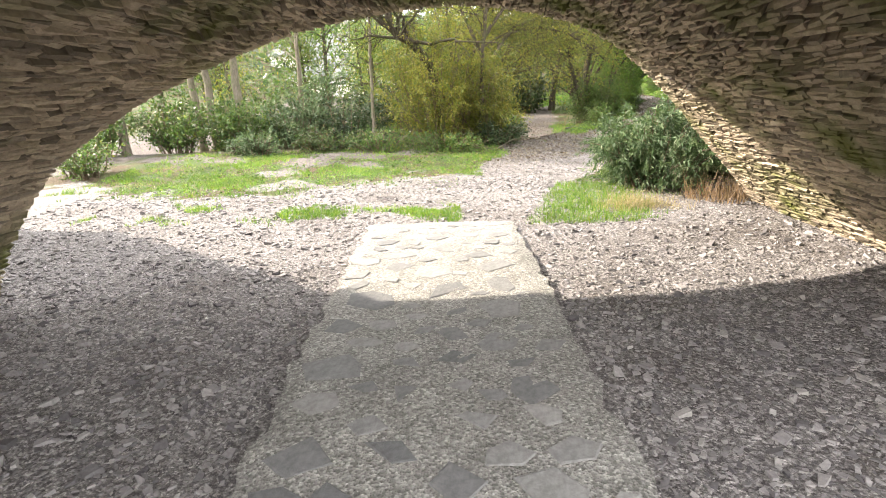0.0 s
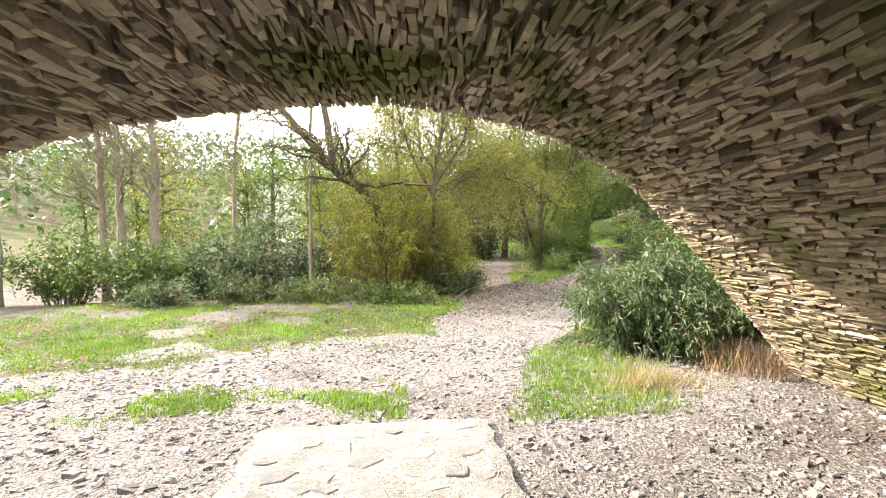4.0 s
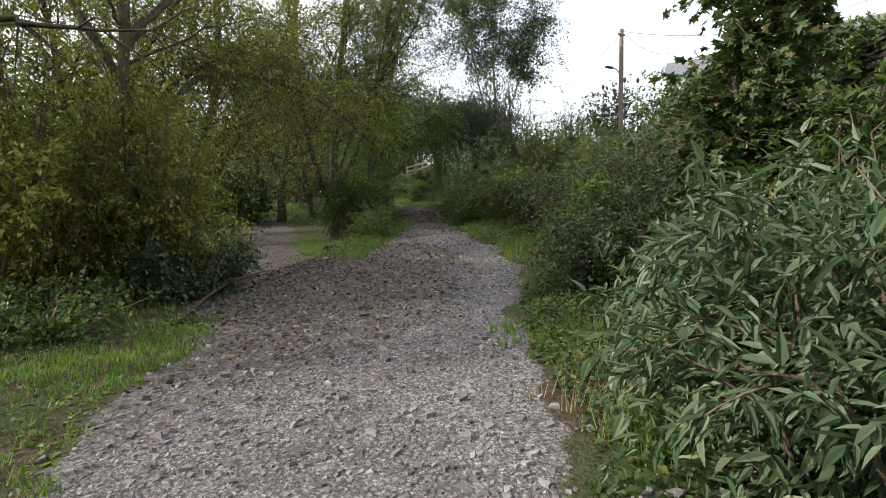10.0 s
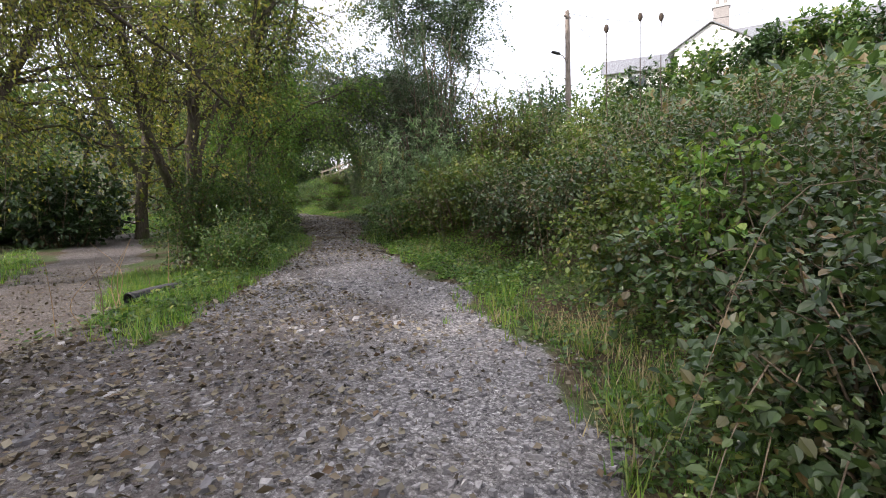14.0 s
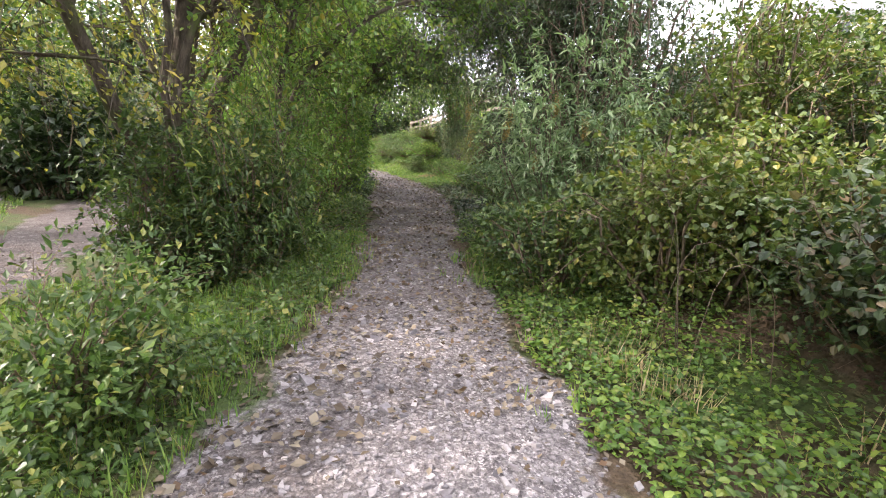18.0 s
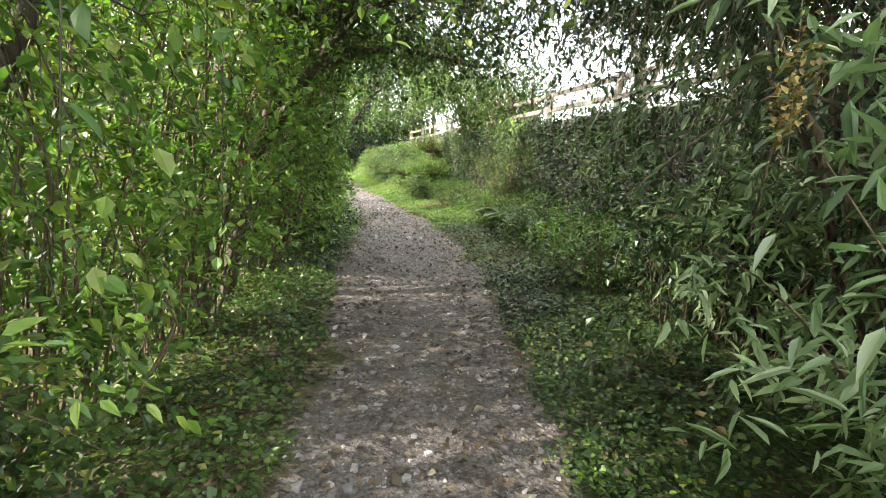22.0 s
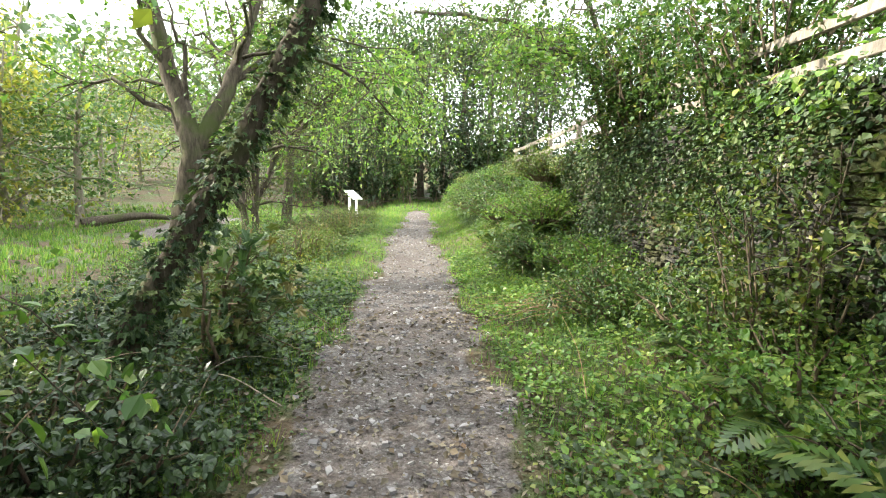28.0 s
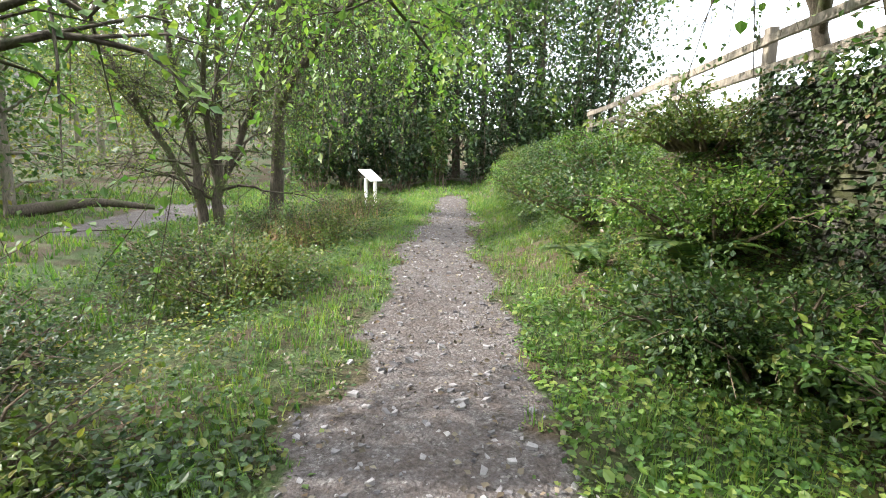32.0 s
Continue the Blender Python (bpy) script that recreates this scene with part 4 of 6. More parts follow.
tree("sallow_tree", "broad sallow with a dense yellow-brown crown over the forked path", on(1.3, 17.8), [
    ([(0, 0, -0.2), (0.2, 0.1, 2.2), (0.9, 0.2, 4.0), (1.9, 0.4, 5.6)], 0.08, 0.02), ([(0.1, 0, -0.2), (-0.3, 0.2, 2.4), (-0.5, 0.5, 4.6), (-0.6, 0.6, 6.8)], 0.075, 0.02), ([(0.2, 0.1, 2.2), (1.2, 0.6, 3.4), (2.6, 0.9, 4.4)], 0.05, 0.02)],
    34, 13, 22, WILLOW, L_WILLOW, 37, M_BARK, reach=2.0, twig_len=0.8, start=0.3, rise=0.2, droop=0.5, density=0.95)
tree("pole_tree", "thin straight grey trunk with few leaves", on(-1.5, 15.2), [([(0, 0, -0.2), (0.05, 0, 2.5), (0.1, 0.1, 5.0)], 0.055, 0.03)], 6, 4, 8, SMALL, L_GREEN, 36, M_BARK_GREY, reach=0.6, twig_len=0.4, start=0.7)
for i, (x, y, r, h, lx) in enumerate(((-6.0, 17.1, 0.16, 8.5, -0.2), (-7.0, 17.3, 0.15, 9.0, -0.5), (-7.6, 17.6, 0.14, 8.6, -0.7), (-8.8, 15.2, 0.13, 8.2, 0.4), (-4.6, 19.5, 0.1, 7.5, 0.4))):
    tree("tall_tree", "tall grey trunk with a thin bare crown", on(x, y), [([(0, 0, -0.2), (0.1 * lx, 0, 2.5), (0.3 * lx, 0.1, 5), (lx, 0.2, h)], r, 0.04)], 32, 16, 7, WILLOW, L_OLIVE, 40 + i, M_BARK_GREY, reach=3.0, twig_len=1.0, start=0.34, density=0.45, rise=0.6, group="tall trees by the bed")
for i, (x, y, rx, ry, h) in enumerate(((-5.9, 16.2, 1.3, 1.0, 1.7), (-4.2, 16.9, 1.4, 1.1, 1.9), (-7.6, 15.8, 1.3, 1.2, 1.8), (-2.6, 17.6, 1.5, 1.2, 1.9), (-9.5, 15.0, 1.5, 1.3, 1.7), (-3.6, 19.5, 1.6, 1.2, 2.6), (-6.4, 19.0, 1.6, 1.2, 2.8), (-0.9, 18.9, 1.5, 1.2, 2.3))):
    shrub("dark_bush", "green bramble and laurel bush under the trees", "bush", on(x, y), (rx, ry), h, 34, 11, 14, (0.1, 0.06, "oval"), (L_GREEN, L_BUDDLEIA, L_GREEN, L_DARK)[i % 4], 50 + i, twig_len=0.55, group="bushes under the trees")
for i, (x, y, rx, ry, h, m) in enumerate(((-7.6, 11.6, 0.9, 0.8, 1.1, L_GREEN), (-1.2, 14.2, 1.3, 0.7, 0.65, L_GREEN), (0.6, 13.9, 1.2, 0.6, 0.6, L_GREEN), (2.2, 14.7, 0.7, 0.7, 0.7, L_DARK), (-2.8, 14.6, 1.2, 0.7, 0.7, L_BRAMBLE), (2.9, 16.8, 0.6, 0.9, 0.8, L_DARK), (-4.6, 14.2, 0.8, 0.5, 0.6, L_BUDDLEIA))):
    shrub("low_bramble", "low tangle of bramble and nettle at the bush's foot", "bush", on(x, y), (rx, ry), h, 26, 9, 13, (0.06, 0.04, "oval"), m, 60 + i, twig_len=0.35, group="low brambles")

# --- by the bridge, on the other side of the path
shrub("buddleia", "buddleia bush with long grey-green leaves", "bush", on(4.1, 8.75), (1.15, 1.2), 1.5, 56, 13, 17, (0.105, 0.03, "lance"), L_BUDDLEIA, 70, twig_len=0.45, droop=0.35)
shrub("buddleia", "tall buddleia bush with long grey-green leaves beside the path", "bush", on(4.9, 9.75), (0.95, 0.85), 1.28, 56, 13, 18, (0.11, 0.031, "lance"), L_BUDDLEIA, 71, twig_len=0.5, droop=0.35)
shrub("elder_bush", "dark green elder behind the buddleia", "bush", on(6.3, 9.8), (0.9, 0.9), 2.2, 32, 11, 14, (0.1, 0.045, "oval"), L_GREEN, 72, twig_len=0.5)
tree("sycamore", "young sycamore with broad dark leaves", on(7.1, 11.4), [([(0, 0, -0.3), (0.05, -0.1, 1.8), (0.2, -0.2, 4.2)], 0.06, 0.02), ([(0, 0, -0.3), (0.3, -0.3, 1.5), (0.5, -0.5, 3.4)], 0.05, 0.02)], 38, 9, 13, (0.11, 0, ""), L_SYCAMORE, 73, M_BARK_GREY, reach=0.95, twig_len=0.45, start=0.2, lobes=True)

# --- the overgrown bank
for i, (y, off) in enumerate(((12.2, 1.0), (13.0, 1.2), (14.0, 1.1), (15.0, 1.3), (16.0, 1.5), (17.0, 1.6), (18.0, 1.7), (12.7, 2.8), (13.8, 2.8), (15.0, 3.0), (16.4, 3.2), (18.0, 3.4), (14.2, 4.8), (16.4, 5.2), (18.6, 5.4), (12.6, 5.0))):
    x = float(path_right(y)) + off + (0.65 if off < 2 and y < 16 else 0.4 if off < 2 else 0)
    shrub("bramble", "dense dark green bramble with a few brown leaves on the bank", "bush", on(x, y, -0.1), (1.0, 0.95), 1.2 if off > 1.75 else 1.15, 52 if off < 2 else 24, 12, 15 if off < 2 else 12, (0.052, 0.04, "leaf" if off < 2 else "oval"), (L_BRAMBLE, L_BRAMBLE, L_OLIVE, L_BRAMBLE)[i % 4], 81 + i, twig_len=0.45, sag=0.5, thick=0.011, group="brambles on the bank")
shrub("bindweed", "bright green climbing weed on the brambles", "plant", on(7.4, 13.3), (0.45, 0.45), 1.2, 20, 9, 14, (0.055, 0.042, "leaf"), L_LIME, 99, twig_len=0.3)
shrub("grey_willow", "grey-green willow with spiky bare twigs beside the path", "bush", on(12.2, 21.3), (1.4, 1.5), 4.3, 54, 13, 12, (0.095, 0.034, "lance"), L_POPLAR, 100, twig_len=0.8, thick=0.03)



def seed_heads(bush, label, spots, seed):
    """Drooping yellow-brown panicles of a buddleia, each a ragged spike of small husks."""
    rnd = np.random.default_rng(seed)
    for (dx, dy, dz, ln) in spots:
        u = rnd.uniform(0, 1, 260) ** 0.8
        axis_ = np.stack([dx + 0.12 * ln * np.sin(u * 2.4), dy + 0.1 * ln * u, dz - ln * u], -1)
        p = axis_ + rnd.normal(0, 1, (260, 3)) * (0.028 * (1.1 - 0.75 * u))[:, None]
        mesh_object("seed_head", *leaves(p, rnd.normal(0, 1, (260, 3)), 0.018, 0.012, "oval", 0.1, rnd), L_HUSK, bush, label=label)["kind"] = "stuff"


# --- the fork
tree("sallow", "broad olive-green sallow overhanging the fork", on(2.9, 22.6), [([(0, 0, -0.2), (0.2, 0.1, 2.0), (0.9, -0.2, 4.2), (1.2, 0, 9.0)], 0.17, 0.04), ([(0.1, 0.1, 1.0), (1.6, -0.8, 3.4), (3.0, -1.3, 6.6)], 0.11, 0.03), ([(0.1, 0.1, 1.2), (-0.8, -0.4, 3.4), (-1.2, -0.5, 6.8)], 0.11, 0.03)],
    32, 14, 36, (0.075, 0.042, "oval"), L_WILLOW, 110, M_BARK, reach=3.3, twig_len=1.1, start=0.25, droop=0.6, clump=0.08)
tree("verge_sallow", "slender sallow leaning over the path from the verge", on(6.75, 22.1), [
    ([(0, 0, -0.2), (0.2, 0.0, 2.2), (1.0, -0.7, 4.2), (2.0, -1.3, 5.8), (2.7, -1.6, 7.4)], 0.05, 0.015), ([(0.1, 0.1, 0.8), (0.1, 0.2, 3.2), (0.4, -0.2, 5.5), (0.7, -0.5, 8.0)], 0.045, 0.015), ([(1.0, -0.7, 4.2), (1.0, -1.6, 5.6), (1.3, -2.2, 7.4)], 0.03, 0.012)],
    34, 13, 20, WILLOW, L_OLIVE, 38, M_BARK, reach=2.0, twig_len=0.8, start=0.34, rise=0.3, droop=0.4, density=0.95)
tree("sallow", "broad olive-green sallow between the two paths", on(6.9, 22.9), [([(0, 0, -0.2), (0.1, 0, 2.2), (0.4, 0.0, 4.5), (0.9, -0.2, 9.4)], 0.16, 0.04), ([(0.1, 0.1, 1.0), (1.0, -0.6, 3.4), (2.2, -1.2, 7.2)], 0.1, 0.03), ([(0, 0, 0.6), (-0.9, -0.8, 2.8), (-1.5, -1.6, 6.4)], 0.1, 0.03)],
    26, 12, 24, (0.075, 0.042, "oval"), L_WILLOW, 111, M_BARK, reach=2.7, twig_len=1.1, start=0.42, droop=0.6, clump=0.08)
for i, (x, y, rx, ry, h, m, lf) in enumerate(((6.3, 18.9, 0.4, 0.6, 0.7, L_GREEN, SMALL), (6.8, 21.9, 0.75, 0.6, 2.0, L_GREEN, (0.075, 0.045, "oval")), (7.7, 22.4, 0.8, 0.9, 2.6, L_LIME, (0.075, 0.03, "lance")), (8.3, 23.9, 0.9, 0.9, 3.4, L_LIME, (0.08, 0.045, "leaf")), (7.35, 21.3, 0.65, 0.6, 1.6, L_GREEN, (0.08, 0.032, "lance")), (8.0, 22.9, 0.5, 0.5, 1.2, L_GREEN, (0.06, 0.045, "leaf")), (7.1, 21.4, 0.6, 0.6, 0.7, L_BRAMBLE, (0.055, 0.04, "leaf")))):
    shrub("island_shrub", "leafy shrub on the verge between the two paths", "bush", on(x, y), (rx, ry), h, 40, 11, 12, lf, m, 115 + i, twig_len=0.5, thick=0.011, bare=0.05, group="shrubs between the paths")

# --- the green tunnel
for i, (x, y, rx, ry, h) in enumerate(((8.85, 25.2, 0.9, 0.9, 4.4), (9.7, 26.9, 0.8, 0.9, 4.4))):
    shrub("hazel", "many-stemmed hazel crowding the path", "bush", on(x, y), (rx, ry), h, 46, 13, 11, (0.075, 0.05, "leaf"), L_LIME, 120 + i, twig_len=0.8, thick=0.014, bare=0.2, group="hazels along the path", lean=(0.14, 0.0))
path_buddleia = shrub("buddleia", "buddleia arching over the path with long grey-green leaves", "bush", on(10.9, 20.7), (1.3, 1.2), 2.5, 60, 11, 12, (0.105, 0.03, "lance"), L_PALE, 124, thick=0.01, twig_len=0.6, droop=0.4)
seed_heads(path_buddleia, "yellow-brown drooping seed head", [(-1.12, -0.25, 1.42, 0.26), (-1.0, -0.05, 1.3, 0.18), (-1.2, 0.3, 1.25, 0.2), (-0.9, -0.7, 1.6, 0.24), (-0.8, -1.0, 1.35, 0.2), (-1.05, 0.6, 1.55, 0.18), (-0.85, -0.4, 1.0, 0.16)], 127)
shrub("straggling_bush", "straggling bush of bare grey stems with few leaves below the wall", "bush", on(12.9, 23.2), (0.9, 0.9), 2.5, 30, 10, 12, (0.075, 0.045, "oval"), L_DARK, 126, thick=0.009, twig_len=0.7, bark=M_TWIG, sag=0.4)
shrub("buddleia", "buddleia spray hanging beside the path", "bush", on(12.7, 22.5), (0.7, 0.8), 2.0, 30, 10, 11, (0.13, 0.036, "lance"), L_PALE, 125, thick=0.01, twig_len=0.6, droop=0.4)
for i, (x, y, h) in enumerate(((10.0, 18.5, 1.3), (9.9, 19.6, 0.9), (11.6, 18.9, 2.0), (13.3, 21.2, 2.0), (13.7, 23.0, 1.3), (14.4, 20.2, 2.2))):
    shrub("bramble", "bramble and nettle growing on the bank beside the tunnel", "bush", on(x, y), (0.9, 0.9), h, 44, 11, 14, (0.055, 0.042, "leaf"), (L_OLIVE, L_GREEN)[i % 2], 130 + i, twig_len=0.5, sag=0.4, group="brambles beside the tunnel")
tree("poplar", "tall poplar with small blue-green leaves above the tunnel", on(16.1, 26.5), [([(0, 0, -0.3), (0.1, 0.1, 2.6), (0.3, 0.4, 5.0), (0.9, 0.6, 8.8)], 0.075, 0.03), ([(0, 0, 0.4), (-0.7, 0.2, 3.2), (-1.4, 0.4, 7.2)], 0.06, 0.02), ([(0.1, 0, 0.4), (0.9, -0.3, 3.0), (2.2, -0.6, 6.0)], 0.055, 0.02)],
    32, 13, 30, (0.10, 0.08, "oval"), L_POPLAR, 140, M_BARK_GREY, reach=2.3, twig_len=1.0, rise=0.6, start=0.55, droop=0.5, clump=0.06)
tree("alder", "alder leaning over the path with dark leaves", on(9.7, 27.6), [([(0, 0, -0.2), (0.3, 0, 2.2), (1.2, 0.1, 4.2), (2.6, 0.4, 5.4)], 0.12, 0.03), ([(0, 0, 0.5), (-0.3, 0.5, 3.0), (0.2, 1.0, 6.5)], 0.1, 0.03)],
    16, 10, 20, (0.08, 0.06, "oval"), L_LIME, 141, M_BARK, reach=2.0, twig_len=1.0, start=0.3, droop=0.9)
tree("hawthorn", "hawthorn bent low across the path with small dark leaves", on(9.5, 26.2), [([(0, 0, -0.2), (0.5, 0, 1.9), (1.6, 0.1, 2.75), (3.3, 0.2, 2.85)], 0.08, 0.02), ([(0.4, 0, 1.6), (1.2, -0.6, 2.9), (2.3, -1.2, 3.3)], 0.06, 0.02), ([(0.4, 0, 1.6), (0.9, 0.6, 3.2), (2.0, 0.9, 4.0)], 0.06, 0.02)],
    24, 11, 24, (0.06, 0.042, "oval"), L_GREEN, 144, M_BARK, reach=1.3, twig_len=0.8, start=0.35, droop=0.7, sag=0.4)
tree("goat_willow", "grey-green goat willow spreading low over the path", on(13.3, 22.5), [([(0, 0, -0.3), (-0.3, 0.2, 2.1), (-1.2, 0.6, 3.3), (-2.5, 1.3, 3.7)], 0.09, 0.02), ([(0, 0, 0.5), (-0.2, 0.8, 2.5), (-1.0, 2.2, 3.6)], 0.07, 0.02), ([(0, 0, 0.8), (-1.0, -0.5, 2.6), (-2.1, -0.6, 3.4)], 0.07, 0.02)],
    42, 12, 30, (0.08, 0.03, "lance"), L_POPLAR, 145, M_BARK_GREY, reach=1.4, twig_len=0.9, start=0.35, droop=0.6, sag=0.3, rise=0.1)
tree("overhanging_hazel", "leafy hazel leaning from the verge over the path", on(7.9, 22.9), [([(0, 0, -0.2), (0.3, -0.1, 1.8), (1.2, -0.4, 2.9), (2.2, -0.6, 3.4)], 0.05, 0.015), ([(0, 0, 0.5), (0.2, -0.3, 2.4), (0.6, -0.9, 4.5)], 0.045, 0.015), ([(0.1, 0, 0.5), (0.8, 0.6, 2.6), (2.0, 1.0, 3.6)], 0.045, 0.015)],
    20, 10, 20, (0.075, 0.048, "leaf"), L_LIME, 146, M_BARK, reach=1.4, twig_len=0.8, start=0.35, droop=0.6, sag=0.3)
tree("hazel_clump", "clump of dark hazel stems with broad green leaves beside the path", on(10.7, 28.6), [([(0, 0, -0.3), (-0.3, 0, 1.6), (-0.9, 0.2, 4.6)], 0.09, 0.03), ([(0.1, 0, -0.3), (0.1, 0, 1.5), (0.5, 0.2, 4.8)], 0.08, 0.03), ([(0.2, 0.3, -0.3), (0.3, 0.5, 2.0), (-0.2, 0.8, 5.0)], 0.07, 0.03), ([(-0.3, -0.2, -0.3), (-0.5, -0.5, 1.6), (-0.6, -0.9, 4.2)], 0.07, 0.02), ([(0.3, -0.1, -0.3), (0.6, -0.2, 1.6), (1.0, -0.2, 3.8)], 0.045, 0.02)],
    20, 10, 16, (0.085, 0.07, "leaf"), L_LIME, 142, M_BARK, reach=1.2, twig_len=0.7, start=0.12, droop=0.5)
tree("ivy_stump", "thick old trunk wrapped in ivy beside the path", on(9.9, 29.6), [([(0, 0, -0.3), (0.05, 0, 1.2), (-0.2, 0.2, 3.4), (-0.6, 0.4, 6.5)], 0.28, 0.08)], 14, 9, 12, (0.09, 0.07, "oval"), L_GREEN, 143, M_BARK, reach=1.8, twig_len=0.8, start=0.4)

# --- beyond the tunnel
ivy_line = [(0, 0, -0.3), (0.25, -0.08, 0.45), (0.5, -0.15, 0.95), (1.0, -0.35, 1.8), (1.45, -0.5, 2.65), (1.85, -0.6, 3.9)]
tree("ivy_tree", "leaning trunk wrapped in dark ivy", on(11.5, 31.3), [(ivy_line, 0.11, 0.06)], 9, 9, 12, (0.085, 0.06, "oval"), L_GREEN, 150, M_BARK, reach=2.0, twig_len=0.9, start=0.8, droop=0.2, rise=0.8)
tree("forked_tree", "grey forked trunk with high spreading limbs", on(11.45, 35.2), [([(0, 0, -0.4), (0.1, -0.05, 1.3), (0.25, -0.15, 2.3), (-0.1, 0.0, 3.6), (-0.8, 0.2, 6.8)], 0.23, 0.06), ([(0.22, -0.12, 2.1), (0.62, -0.1, 2.9), (0.95, 0.1, 3.9), (1.5, 0.4, 6.0)], 0.14, 0.04), ([(0.75, 0.0, 3.2), (1.5, 0.2, 3.75), (2.6, 0.9, 3.6), (3.7, 1.8, 2.9)], 0.05, 0.012)],
    15, 10, 18, (0.08, 0.055, "oval"), L_LIME, 151, M_BARK, reach=2.6, twig_len=0.9, start=0.45, droop=0.4)
tree("alder", "slender many-stemmed alder with fine twigs", on(11.9, 43.0), [([(0, 0, -0.3), (-0.2, 0, 2.0), (-1.0, 0.2, 6.5)], 0.12, 0.03), ([(0.2, 0, -0.3), (0.3, 0, 2.0), (0.5, 0, 7.2)], 0.13, 0.03), ([(0.2, 0.2, 1.0), (1.0, 0.4, 3.0), (1.8, 0.5, 6.2)], 0.09, 0.03), ([(-0.1, 0, 0.8), (-1.0, -0.3, 2.6), (-2.2, -0.4, 5.0)], 0.08, 0.03), ([(0.25, 0, 1.4), (0.2, -0.6, 3.2), (0.8, -1.2, 6.0)], 0.07, 0.03)],
    24, 13, 24, (0.055, 0.034, "oval"), L_OLIVE, 152, M_BARK, reach=2.3, twig_len=0.9, start=0.25, droop=0.3)
tree("lime_tree", "lime tree with hanging bright green leaves over the path", on(13.0, 46.0), [([(0, 0, -0.3), (0.2, -0.4, 3.0), (0.6, -1.5, 6.5), (1.2, -3.5, 9.0)], 0.2, 0.05), ([(0.2, -0.4, 3.0), (1.4, -2.8, 4.5), (2.4, -6.4, 4.3)], 0.12, 0.03), ([(0.2, -0.4, 3.4), (2.2, -1.8, 5.0), (4.2, -4.4, 4.9)], 0.1, 0.03)],
    24, 11, 18, (0.085, 0.06, "oval"), L_LIME, 153, M_BARK, reach=2.6, twig_len=1.2, start=0.3, droop=1.2, sag=0.5)
tree("overhanging_tree", "tree behind the fence whose leafy branches hang over the path", on(20.8, 37.4), [([(0, 0, -0.3), (-0.8, 0, 1.7), (-3.0, -0.3, 2.7), (-5.6, -0.7, 2.6)], 0.11, 0.03), ([(-0.5, 0, 1.2), (-2.4, -1.6, 2.6), (-4.4, -3.4, 2.9)], 0.08, 0.025)],
    20, 10, 16, (0.07, 0.06, "leaf"), L_GREEN, 154, M_BARK, reach=1.5, twig_len=0.9, start=0.5, droop=1.3, sag=0.5)
tree("aspen", "young aspen on the wall with leaves hanging over the path", on(18.5, 35.1), [([(0, 0, -0.2), (-0.9, -0.5, 1.3), (-2.0, -1.1, 1.5), (-2.8, -1.5, 1.1)], 0.06, 0.015), ([(0, 0, 0.2), (-0.6, 0.3, 1.8), (-2.2, 0.6, 2.2)], 0.05, 0.015)],
    16, 8, 14, (0.07, 0.065, "leaf"), L_LIME, 158, M_BARK, reach=0.8, twig_len=0.6, start=0.4, droop=1.2, sag=0.2)
shrub("wall_shrub", "dark evergreen shrub growing on the wall's top", "bush", on(18.0, 33.7), (1.2, 1.2), 2.7, 50, 13, 16, (0.08, 0.05, "oval"), L_GREEN, 155, twig_len=0.6)
shrub("wall_shrub", "thin leafy shrub before the fence on the wall", "bush", on(16.35, 30.0), (0.9, 0.9), 2.0, 36, 10, 10, (0.06, 0.04, "oval"), L_OLIVE, 159, twig_len=0.5, thick=0.012)
shrub("wall_shrub", "leafy shrub beside the fence on the wall", "bush", on(17.35, 31.3), (1.0, 1.2), 2.2, 48, 11, 15, (0.08, 0.05, "oval"), L_GREEN, 156, twig_len=0.5)
shrub("wall_shrub", "straggling pale-stemmed shrub leaning from the wall", "bush", on(15.6, 26.2), (1.2, 1.1), 1.9, 40, 10, 14, (0.07, 0.045, "oval"), L_GREEN, 157, twig_len=0.8, thick=0.014, bark=M_BARK_GREY)

# brambles on the bank past the wall's end, and tall weeds left of the path
for i in range(15):
    y = 35.0 + i * 0.95
    wx = float(np.interp(y, WALL_Y, WALL_X))
    off = 1.65 + (i % 3) * 0.4
    shrub("bank_bramble", "light green bramble and nettle covering the bank", "bush", on(float(path_right(y)) + off, y), (1.25, 1.1), 0.5, 52, 10, 12, (0.055, 0.036, "oval"), (L_GREEN, L_LIME, L_OLIVE, L_GREEN)[i % 4], 160 + i, twig_len=0.4, group="brambles on the far bank")
for i in range(9):
    y = 24.5 + i * 1.25
    x = float(path_right(y)) + 1.7 + 0.4 * (i % 2)
    shrub("wall_foot_bramble", "low bramble and nettle below the slate wall", "bush", on(x, y), (0.95, 0.9), 0.6, 44, 9, 12, (0.052, 0.036, "leaf"), (L_GREEN, L_LIME, L_GREEN)[i % 3], 180 + i, twig_len=0.35, group="brambles below the wall")
# low growth whose dark leaf colours stand in for the trees' shade here
for i, (x, y, h) in enumerate(((11.1, 29.5, 0.8), (11.7, 30.3, 0.7), (10.5, 30.4, 1.0), (11.4, 32.2, 0.9), (10.2, 31.6, 1.1))):
    shrub("trunk_foot_bramble", "bramble and ivy round the foot of the leaning trunk, darkened to suggest shade", "bush", on(x, y), (0.75, 0.75), h, 40, 10, 12, (0.055, 0.042, "leaf"), (L_BRAMBLE, L_DARK)[i % 2], 215 + i, twig_len=0.4, group="brambles at the trunk's foot")
